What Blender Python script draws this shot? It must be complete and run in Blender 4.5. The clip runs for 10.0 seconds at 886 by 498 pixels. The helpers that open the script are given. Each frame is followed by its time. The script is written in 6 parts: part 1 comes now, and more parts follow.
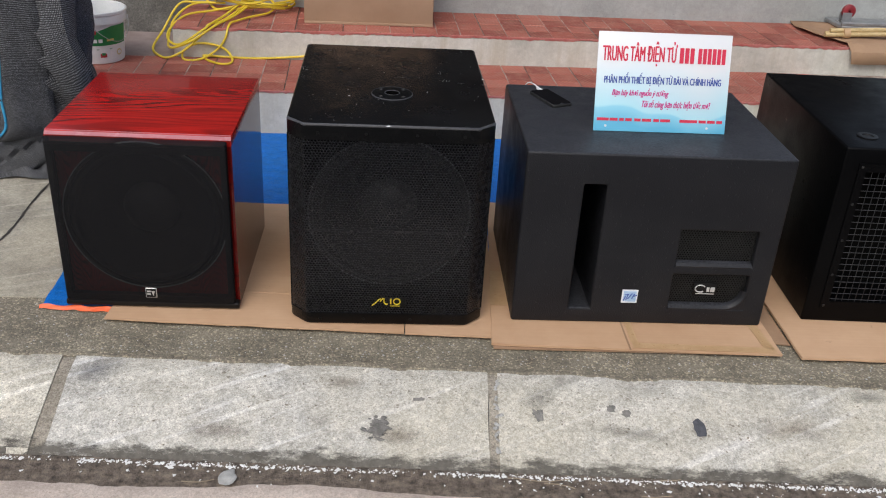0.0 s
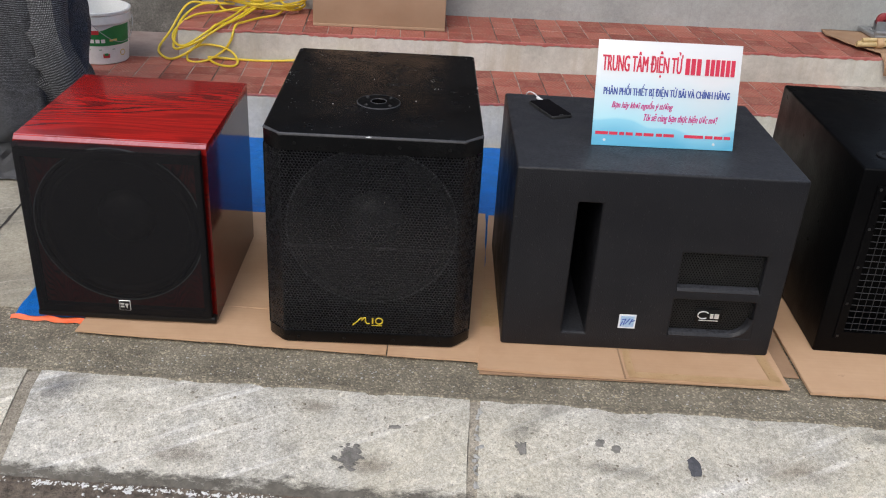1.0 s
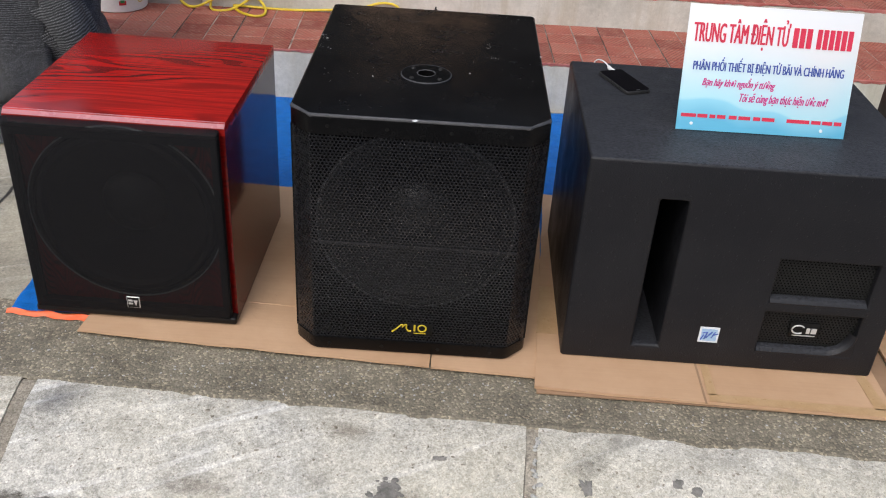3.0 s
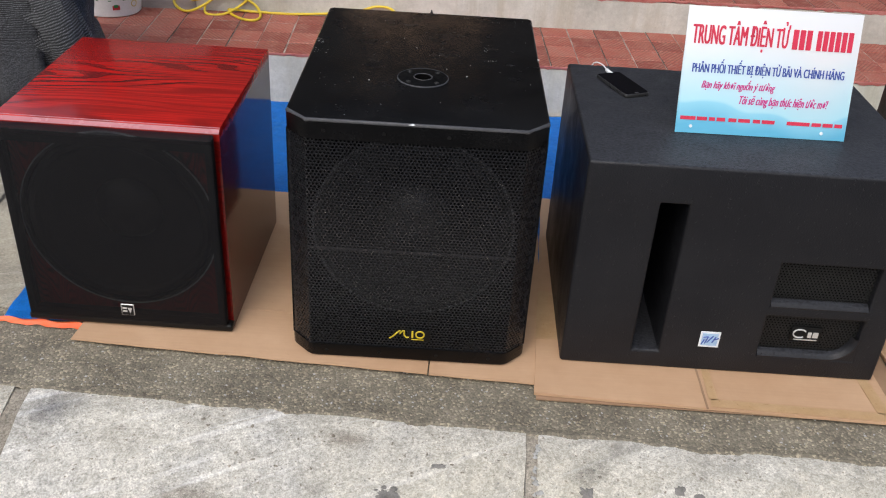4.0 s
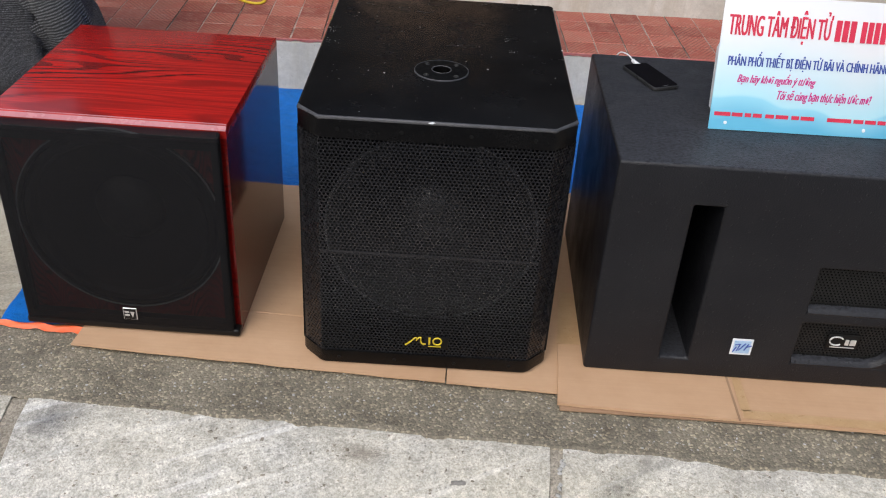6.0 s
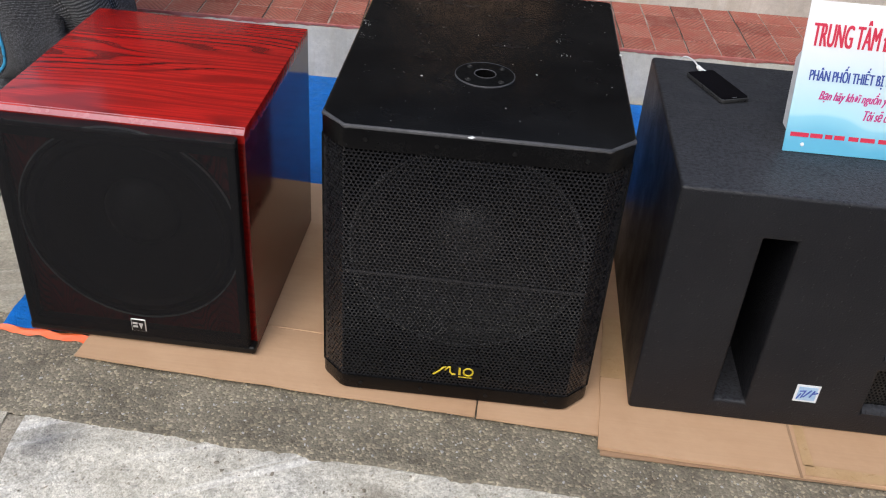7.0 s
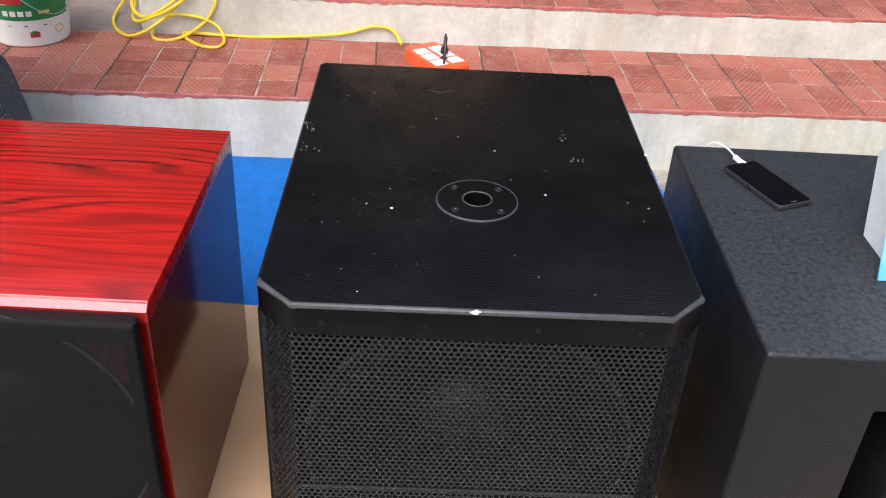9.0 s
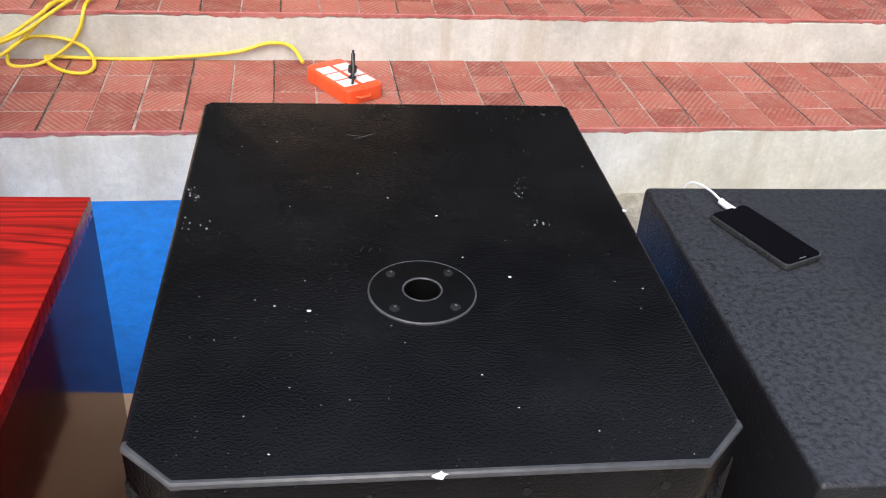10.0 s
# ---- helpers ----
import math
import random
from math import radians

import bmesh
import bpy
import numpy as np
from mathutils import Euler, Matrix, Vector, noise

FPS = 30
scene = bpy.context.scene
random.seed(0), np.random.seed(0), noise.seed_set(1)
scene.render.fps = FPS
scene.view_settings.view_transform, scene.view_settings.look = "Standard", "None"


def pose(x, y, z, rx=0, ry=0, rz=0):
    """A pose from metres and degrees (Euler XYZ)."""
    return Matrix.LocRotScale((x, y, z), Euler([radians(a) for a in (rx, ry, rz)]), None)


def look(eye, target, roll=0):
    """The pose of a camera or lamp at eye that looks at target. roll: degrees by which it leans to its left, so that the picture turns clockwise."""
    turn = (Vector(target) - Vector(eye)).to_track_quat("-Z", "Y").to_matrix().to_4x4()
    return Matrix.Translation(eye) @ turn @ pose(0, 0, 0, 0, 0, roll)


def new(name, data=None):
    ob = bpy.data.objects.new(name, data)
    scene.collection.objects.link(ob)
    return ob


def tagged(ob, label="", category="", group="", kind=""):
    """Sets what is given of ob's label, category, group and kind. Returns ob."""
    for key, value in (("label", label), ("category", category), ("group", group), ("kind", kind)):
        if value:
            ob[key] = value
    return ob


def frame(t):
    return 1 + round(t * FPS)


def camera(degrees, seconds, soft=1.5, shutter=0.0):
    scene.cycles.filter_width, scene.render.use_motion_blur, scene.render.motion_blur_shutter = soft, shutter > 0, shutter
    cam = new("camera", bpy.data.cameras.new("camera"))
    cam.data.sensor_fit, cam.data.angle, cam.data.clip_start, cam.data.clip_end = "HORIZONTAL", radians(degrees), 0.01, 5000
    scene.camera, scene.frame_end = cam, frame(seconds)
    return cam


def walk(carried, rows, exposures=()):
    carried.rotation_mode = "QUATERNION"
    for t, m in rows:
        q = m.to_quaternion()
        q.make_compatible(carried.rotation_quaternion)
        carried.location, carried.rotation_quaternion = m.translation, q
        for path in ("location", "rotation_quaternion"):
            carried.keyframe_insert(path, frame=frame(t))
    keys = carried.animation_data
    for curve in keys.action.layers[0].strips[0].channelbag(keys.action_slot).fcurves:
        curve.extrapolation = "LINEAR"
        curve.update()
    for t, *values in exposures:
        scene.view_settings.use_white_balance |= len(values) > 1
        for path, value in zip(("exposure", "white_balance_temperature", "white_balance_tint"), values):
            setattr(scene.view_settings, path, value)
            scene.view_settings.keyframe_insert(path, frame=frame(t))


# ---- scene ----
cam = camera(51.5, 10.0, 1.1)
PATH = [
    (0, (-0.055, -0.08, 1.511), (0.055, 1.688, 0.583), 3.4),
    (0.5, (-0.004, -0.025, 1.51), (0.075, 1.748, 0.587), 3.3),
    (1, (0.094, 0.068, 1.492), (0.124, 1.839, 0.563), 3.5),
    (1.5, (0.157, 0.139, 1.476), (0.127, 1.889, 0.508), 3.2),
    (2, (0.108, 0.269, 1.449), (0.053, 1.991, 0.432), 2.8),
    (3.5, (0.022, 0.478, 1.449), (0.006, 2.18, 0.399), 4.1),
    (4, (0.025, 0.476, 1.44), (0.007, 2.183, 0.398), 3.6),
    (4.5, (0.008, 0.481, 1.445), (-0.011, 2.181, 0.391), 3.5),
    (5, (-0.006, 0.497, 1.441), (-0.019, 2.197, 0.388), 3.3),
    (6.5, (-0.022, 0.694, 1.414), (-0.059, 2.357, 0.304), 4.5),
    (7, (-0.023, 0.817, 1.399), (-0.122, 2.465, 0.269), 4.5),
    (7.5, (-0.147, 0.968, 1.388), (-0.221, 2.624, 0.269), 4.2),
    (8, (-0.235, 1.086, 1.369), (-0.248, 2.753, 0.265), 3.8),
    (8.5, (-0.187, 1.222, 1.353), (-0.171, 2.894, 0.255), 2.5),
    (9, (-0.137, 1.365, 1.325), (-0.107, 3.043, 0.237), 3.5),
    (9.5, (-0.145, 1.516, 1.291), (-0.015, 3.183, 0.194), 4.4),
    (10, (-0.165, 1.713, 1.242), (0.065, 3.382, 0.165), 4.2),
]
walk(cam, [(t, look(eye, target, roll)) for t, eye, target, roll in PATH],
     [(0.0, -0.18), (1.5, -0.13), (3.5, -0.05), (5.0, -0.05), (6.5, -0.05), (7.0, -0.02), (7.5, 0.38), (8.5, 0.66), (10.0, 0.62)])


# ---------------- light ----------------
world = bpy.data.worlds.new("world")
scene.world = world
world.use_nodes = True
wt = world.node_tree
sky = wt.nodes.new("ShaderNodeTexSky")
sky.sky_type = "NISHITA"
sky.sun_disc = False
sky.sun_elevation = radians(49)
sky.sun_rotation = radians(200)
sky.dust_density = 3.0
hsv = wt.nodes.new("ShaderNodeHueSaturation")
hsv.inputs["Saturation"].default_value = 0.62
wt.links.new(sky.outputs[0], hsv.inputs["Color"])
wtc = wt.nodes.new("ShaderNodeTexCoord")
wsep = wt.nodes.new("ShaderNodeSeparateXYZ")
wt.links.new(wtc.outputs["Generated"], wsep.inputs[0])
wrm = wt.nodes.new("ShaderNodeMapRange")
for key, value in (("From Min", 0.0), ("From Max", 1.0), ("To Min", 0.45), ("To Max", 2.6)):
    wrm.inputs[key].default_value = value
wt.links.new(wsep.outputs[2], wrm.inputs["Value"])
wmul = wt.nodes.new("ShaderNodeVectorMath")
wmul.operation = "SCALE"
wt.links.new(hsv.outputs[0], wmul.inputs[0])
wt.links.new(wrm.outputs[0], wmul.inputs["Scale"])
wt.links.new(wmul.outputs[0], wt.nodes["Background"].inputs["Color"])
wt.nodes["Background"].inputs["Strength"].default_value = 0.14
sun = new("sun", bpy.data.lights.new("sun", "SUN"))
sun.data.energy, sun.data.angle, sun.data.color = 0.6, radians(60), (1.0, 0.985, 0.96)
sun.matrix_world = look((-5.5, -2.5, 7.0), (0, 3, 0))


# ---------------- materials ----------------
def ramp(nt, fac, stops):
    r = nt.nodes.new("ShaderNodeValToRGB")
    e = r.color_ramp.elements
    while len(e) < len(stops):
        e.new(0.5)
    for el, (p, c) in zip(e, stops):
        el.position = p
        el.color = (*c, 1) if len(c) == 3 else c
    nt.links.new(fac, r.inputs[0])
    return r.outputs[0]


def mixc(nt, fac, a, b, blend="MIX"):
    m = nt.nodes.new("ShaderNodeMix")
    m.data_type, m.blend_type = "RGBA", blend
    for sock, v in ((m.inputs["Factor"], fac), (m.inputs["A"], a), (m.inputs["B"], b)):
        if isinstance(v, bpy.types.NodeSocket):
            nt.links.new(v, sock)
        elif isinstance(v, (int, float)):
            sock.default_value = v
        else:
            sock.default_value = (*v, 1)
    return m.outputs["Result"]


def tex(nt, vec, scale, detail=4, rough=0.6, kind="noise"):
    if kind == "voronoi":
        n = nt.nodes.new("ShaderNodeTexVoronoi")
        n.inputs["Scale"].default_value = scale
        nt.links.new(vec, n.inputs["Vector"])
        return n.outputs["Distance"]
    n = nt.nodes.new("ShaderNodeTexNoise")
    n.inputs["Scale"].default_value = scale
    n.inputs["Detail"].default_value = detail
    n.inputs["Roughness"].default_value = rough
    nt.links.new(vec, n.inputs["Vector"])
    return n.outputs["Fac"]


def stretch(nt, vec, s, r=(0, 0, 0)):
    m = nt.nodes.new("ShaderNodeMapping")
    m.inputs["Scale"].default_value = s
    m.inputs["Rotation"].default_value = r
    nt.links.new(vec, m.inputs["Vector"])
    return m.outputs[0]


def mat(name, rough=0.6, metal=0.0, spec=0.5):
    m = bpy.data.materials.new(name)
    m.use_nodes = True
    nt = m.node_tree
    b = nt.nodes["Principled BSDF"]
    b.inputs["Roughness"].default_value = rough
    b.inputs["Metallic"].default_value = metal
    b.inputs["Specular IOR Level"].default_value = spec
    tc = nt.nodes.new("ShaderNodeTexCoord")
    oi = nt.nodes.new("ShaderNodeObjectInfo")
    sc = nt.nodes.new("ShaderNodeVectorMath")
    sc.operation = "MULTIPLY_ADD"
    cx = nt.nodes.new("ShaderNodeCombineXYZ")
    for i in range(3):
        nt.links.new(oi.outputs["Random"], cx.inputs[i])
    nt.links.new(cx.outputs[0], sc.inputs[0])
    sc.inputs[1].default_value = (7.3, 3.1, 5.7)
    nt.links.new(tc.outputs["Object"], sc.inputs[2])
    return m, nt, b, sc.outputs[0], tc.outputs["Object"], oi.outputs["Random"]


def bump(nt, b, h, strength, dist):
    n = nt.nodes.new("ShaderNodeBump")
    n.inputs["Strength"].default_value = strength
    n.inputs["Distance"].default_value = dist
    nt.links.new(h, n.inputs["Height"])
    prev = b.inputs["Normal"].links
    if prev:
        nt.links.new(prev[0].from_socket, n.inputs["Normal"])
    nt.links.new(n.outputs[0], b.inputs["Normal"])


def surf(name, c1, c2, scale=6.0, rough=0.6, bs=80.0, bstr=0.3, bd=0.002, metal=0.0, spec=0.5, fine=0.25, coat=0.0):
    m, nt, b, v, o, rnd = mat(name, rough, metal, spec)
    a = ramp(nt, tex(nt, v, scale, 6, 0.65), [(0.3, c1), (0.7, c2)])
    f = ramp(nt, tex(nt, v, scale * 14, 5, 0.7), [(0.3, (0.55,) * 3), (0.7, (1.0,) * 3)])
    col = mixc(nt, fine, a, f, "MULTIPLY")
    nt.links.new(col, b.inputs["Base Color"])
    r = ramp(nt, tex(nt, v, scale * 3, 4), [(0.3, (max(rough - 0.1, 0.02),) * 3), (0.7, (min(rough + 0.1, 1),) * 3)])
    nt.links.new(r, b.inputs["Roughness"])
    if bstr:
        bump(nt, b, tex(nt, v, bs, 3), bstr, bd)
    b.inputs["Coat Weight"].default_value = coat
    return m


def concrete(name, dark, light, warm, stain=0.5, rough=0.85, pits=90.0, streak=False, scratch=False, gritty=0.6):
    """Weathered cement: clouds, stains, fine aggregate and small pits."""
    m, nt, b, v, o, rnd = mat(name, rough, 0, 0.3)
    base = ramp(nt, tex(nt, o, 2.6, 8, 0.7), [(0.28, dark), (0.5, warm), (0.72, light)])
    grain = ramp(nt, tex(nt, o, 55, 6, 0.75), [(0.25, (0.45,) * 3), (0.6, (1.0,) * 3)])
    col = mixc(nt, 0.25 + 0.5 * gritty, base, grain, "MULTIPLY")
    speck = ramp(nt, tex(nt, o, 210, 3, 0.6), [(0.33, (0.35,) * 3), (0.5, (1, 1, 1)), (0.72, (1.25,) * 3)])
    col = mixc(nt, gritty, col, speck, "MULTIPLY")
    blot = ramp(nt, tex(nt, o, 9, 7, 0.75), [(0.42, (0, 0, 0)), (0.62, (1, 1, 1))])
    col = mixc(nt, mixc(nt, stain, (0, 0, 0), blot), col, tuple(c * 0.55 for c in warm))
    if streak:
        st = ramp(nt, tex(nt, stretch(nt, o, (7, 7, 0.6)), 1.6, 7, 0.72), [(0.50, (0, 0, 0)), (0.70, (0.62,) * 3)])
        col = mixc(nt, st, col, (0.42, 0.38, 0.29))
    if scratch:
        mot = ramp(nt, tex(nt, o, 13, 12, 0.80), [(0.36, (0.55, 0.54, 0.51)), (0.46, (0.92, 0.91, 0.89)), (0.56, (1.08, 1.08, 1.07)), (0.66, (1.3, 1.3, 1.3))])
        col = mixc(nt, 0.62, col, mot, "MULTIPLY")
        sc = ramp(nt, tex(nt, stretch(nt, stretch(nt, o, (1, 1, 1), (0, 0, radians(-24))), (1.0, 30, 2)), 1.0, 4, 0.6), [(0.545, (0, 0, 0)), (0.67, (0.52,) * 3)])
        col = mixc(nt, sc, col, tuple(min(1, c * 1.15) for c in light))
        olive = ramp(nt, rnd, [(0.35, (0, 0, 0)), (0.9, (0.45,) * 3)])
        col = mixc(nt, olive, col, mixc(nt, 1.0, col, (0.86, 0.80, 0.66), "MULTIPLY"))
        wm = ramp(nt, tex(nt, o, 1.3, 4, 0.6), [(0.40, (0, 0, 0)), (0.60, (0.6,) * 3)])
        col = mixc(nt, wm, col, (0.46, 0.42, 0.32))
        dk = ramp(nt, tex(nt, o, 7.5, 10, 0.80), [(0.52, (0, 0, 0)), (0.68, (0.75,) * 3)])
        col = mixc(nt, dk, col, (0.29, 0.275, 0.235))
    for sc2, lo, hi in ((330, 0.72, 1.16), (120, 0.80, 1.12)):
        vg = nt.nodes.new("ShaderNodeTexVoronoi")
        vg.inputs["Scale"].default_value = sc2
        nt.links.new(o, vg.inputs["Vector"])
        sp2 = nt.nodes.new("ShaderNodeSeparateColor")
        nt.links.new(vg.outputs["Color"], sp2.inputs[0])
        col = mixc(nt, min(1.0, gritty * 1.4), col, ramp(nt, sp2.outputs[0], [(0.0, (lo,) * 3), (1.0, (hi,) * 3)]), "MULTIPLY")
    vp = nt.nodes.new("ShaderNodeTexVoronoi")
    vp.voronoi_dimensions = "2D"
    vp.inputs["Scale"].default_value = 38
    vp.inputs["Randomness"].default_value = 1.0
    nt.links.new(o, vp.inputs["Vector"])
    sp3 = nt.nodes.new("ShaderNodeSeparateColor")
    nt.links.new(vp.outputs["Color"], sp3.inputs[0])
    big_pit = mixc(nt, 1.0, ramp(nt, vp.outputs["Distance"], [(0.04, (1, 1, 1)), (0.12, (0, 0, 0))]), ramp(nt, sp3.outputs[0], [(0.60, (0, 0, 0)), (0.95, (1, 1, 1))]), "MULTIPLY")
    col = mixc(nt, mixc(nt, min(1.0, gritty * 1.5), (0, 0, 0), big_pit), col, tuple(c * 0.45 for c in dark))
    vo = ramp(nt, tex(nt, o, pits, kind="voronoi"), [(0.05, (0, 0, 0)), (0.16, (1, 1, 1))])
    keep = ramp(nt, tex(nt, o, 21, 2), [(0.55, (1, 1, 1)), (0.62, (0, 0, 0))])
    pit = mixc(nt, 1.0, vo, keep, "LIGHTEN")
    col = mixc(nt, 0.5, col, pit, "MULTIPLY")
    nt.links.new(col, b.inputs["Base Color"])
    bump(nt, b, tex(nt, o, 130, 5, 0.7), 0.35, 0.003)
    bump(nt, b, tex(nt, o, 14, 5, 0.7), 0.25, 0.008)
    return m


M = {}
M["kerb"] = concrete("kerb_concrete", (0.46, 0.45, 0.42), (0.82, 0.81, 0.78), (0.65, 0.625, 0.56), 0.45, scratch=True, gritty=0.58)
M["slab"] = concrete("pavement_cement", (0.15, 0.145, 0.13), (0.52, 0.50, 0.46), (0.32, 0.305, 0.27), 0.6, scratch=True, gritty=0.45)
M["riser"] = concrete("riser_whitewash", (0.44, 0.43, 0.38), (0.72, 0.71, 0.66), (0.62, 0.605, 0.54), 0.28, streak=True, gritty=0.07)
M["wall"] = concrete("wall_render", (0.32, 0.33, 0.325), (0.46, 0.475, 0.47), (0.39, 0.40, 0.385), 0.2, gritty=0.1)
M["old_wall"] = concrete("wall_mouldy", (0.12, 0.115, 0.10), (0.36, 0.35, 0.32), (0.22, 0.21, 0.19), 0.7)
M["landing"] = surf("landing_cement", (0.20, 0.145, 0.13), (0.30, 0.24, 0.22), 7, 0.75, 120, 0.2)
M["road"] = concrete("road_silt", (0.36, 0.295, 0.24), (0.74, 0.645, 0.56), (0.58, 0.485, 0.41), 0.30, rough=0.6, gritty=0.3)
# Assumed dark colour for ground out of view, to weaken its bounce.
M["low_bounce"] = concrete("low_bounce_ground", (0.035, 0.035, 0.036), (0.085, 0.083, 0.080), (0.055, 0.054, 0.052), 0.3, rough=0.8)
M["shutter"] = surf("dark_shutter", (0.018, 0.016, 0.015), (0.035, 0.032, 0.030), 4, 0.7, 60, 0.2)
M["mortar"] = concrete("old_mortar", (0.22, 0.195, 0.155), (0.48, 0.435, 0.36), (0.36, 0.32, 0.255), 0.4)
m, nt, b, v, o, rnd = mat("kerb_grime", 0.8, 0, 0.3)
nt.links.new(ramp(nt, tex(nt, o, 40, 6, 0.7), [(0.3, (0.06, 0.054, 0.044)), (0.7, (0.17, 0.155, 0.13))]), b.inputs["Base Color"])
gs = nt.nodes.new("ShaderNodeSeparateXYZ")
nt.links.new(o, gs.inputs[0])
ga = nt.nodes.new("ShaderNodeMath")
ga.operation = "MULTIPLY_ADD"
nt.links.new(tex(nt, stretch(nt, o, (7, 16, 16)), 1.6, 10, 0.75), ga.inputs[0])
ga.inputs[1].default_value = 0.17
nt.links.new(gs.outputs[1], ga.inputs[2])
gt = nt.nodes.new("ShaderNodeBsdfTransparent")
gm = nt.nodes.new("ShaderNodeMixShader")
gr = nt.nodes.new("ShaderNodeMapRange")
for key, value in (("From Min", -0.208), ("From Max", -0.180), ("To Min", 0.80), ("To Max", 0.0)):
    gr.inputs[key].default_value = value
nt.links.new(ga.outputs[0], gr.inputs["Value"])
nt.links.new(gr.outputs[0], gm.inputs[0])
nt.links.new(gt.outputs[0], gm.inputs[1])
nt.links.new(b.outputs[0], gm.inputs[2])
nt.links.new(gm.outputs[0], nt.nodes["Material Output"].inputs["Surface"])
M["grime"] = m
M["damp"] = surf("damp_gutter", (0.014, 0.012, 0.010), (0.05, 0.042, 0.034), 14, 0.6, 150, 0.6, 0.004)
M["silt"] = surf("gritty_silt", (0.030, 0.023, 0.017), (0.26, 0.205, 0.155), 42, 0.85, 220, 1.0, 0.006, fine=0.6)

# coarse washed aggregate strip
m, nt, b, v, o, rnd = mat("aggregate", 0.8, 0, 0.35)
base = ramp(nt, tex(nt, o, 6, 9, 0.8), [(0.36, (0.14, 0.122, 0.090)), (0.7, (0.32, 0.285, 0.215))])
vor = nt.nodes.new("ShaderNodeTexVoronoi")
vor.inputs["Scale"].default_value = 190
nt.links.new(o, vor.inputs["Vector"])
wn = nt.nodes.new("ShaderNodeSeparateColor")
nt.links.new(vor.outputs["Color"], wn.inputs[0])
peb = ramp(nt, wn.outputs[0], [(0.2, (0.6, 0.6, 0.6)), (0.8, (1, 1, 1)), (0.97, (1.9, 1.85, 1.7))])
nt.links.new(mixc(nt, 0.75, base, peb, "MULTIPLY"), b.inputs["Base Color"])
inv = nt.nodes.new("ShaderNodeMath")
inv.operation = "SUBTRACT"
inv.inputs[0].default_value = 0.6
nt.links.new(vor.outputs["Distance"], inv.inputs[1])
bump(nt, b, inv.outputs[0], 0.5, 0.003)
bump(nt, b, tex(nt, o, 30, 5), 0.3, 0.006)
M["aggregate"] = m


def tile_mat(name, angle):
    m, nt, b, v, o, rnd = mat(name, 0.72, 0, 0.35)
    base = ramp(nt, rnd, [(0.0, (0.24, 0.060, 0.043)), (0.5, (0.34, 0.092, 0.064)), (1.0, (0.43, 0.140, 0.100))])
    dirt = ramp(nt, tex(nt, v, 18, 6, 0.7), [(0.42, (0, 0, 0)), (0.75, (0.65, 0.65, 0.65))])
    col = mixc(nt, dirt, base, (0.46, 0.23, 0.165))
    chalk = ramp(nt, tex(nt, v, 34, 8, 0.8), [(0.56, (0, 0, 0)), (0.72, (0.6,) * 3)])
    col = mixc(nt, chalk, col, (0.60, 0.44, 0.37))
    grain = ramp(nt, tex(nt, v, 160, 4), [(0.3, (0.6,) * 3), (0.65, (1, 1, 1))])
    col = mixc(nt, 0.5, col, grain, "MULTIPLY")
    w = nt.nodes.new("ShaderNodeTexWave")
    w.inputs["Scale"].default_value = 22
    w.inputs["Distortion"].default_value = 0.6
    nt.links.new(stretch(nt, o, (1, 1, 0.01), (0, 0, angle)), w.inputs["Vector"])
    wear = ramp(nt, tex(nt, v, 9, 4), [(0.35, (0.1,) * 3), (0.6, (1, 1, 1))])
    groove = ramp(nt, w.outputs["Fac"], [(0.1, (0.62,) * 3), (0.45, (1, 1, 1))])
    col = mixc(nt, wear, col, mixc(nt, 1.0, col, groove, "MULTIPLY"))
    nt.links.new(col, b.inputs["Base Color"])
    bump(nt, b, w.outputs["Fac"], 0.35, 0.003)
    bump(nt, b, tex(nt, v, 90, 4), 0.25, 0.002)
    return m


M["tile_a"] = tile_mat("clay_tile_a", radians(38))
M["tile_b"] = tile_mat("clay_tile_b", radians(-38))
M["tile_red"] = surf("red_nosing", (0.38, 0.085, 0.075), (0.54, 0.22, 0.19), 20, 0.7, 120, 0.4)
M["grout"] = surf("tile_bed", (0.14, 0.10, 0.08), (0.50, 0.42, 0.36), 16, 0.9, 90, 0.5)


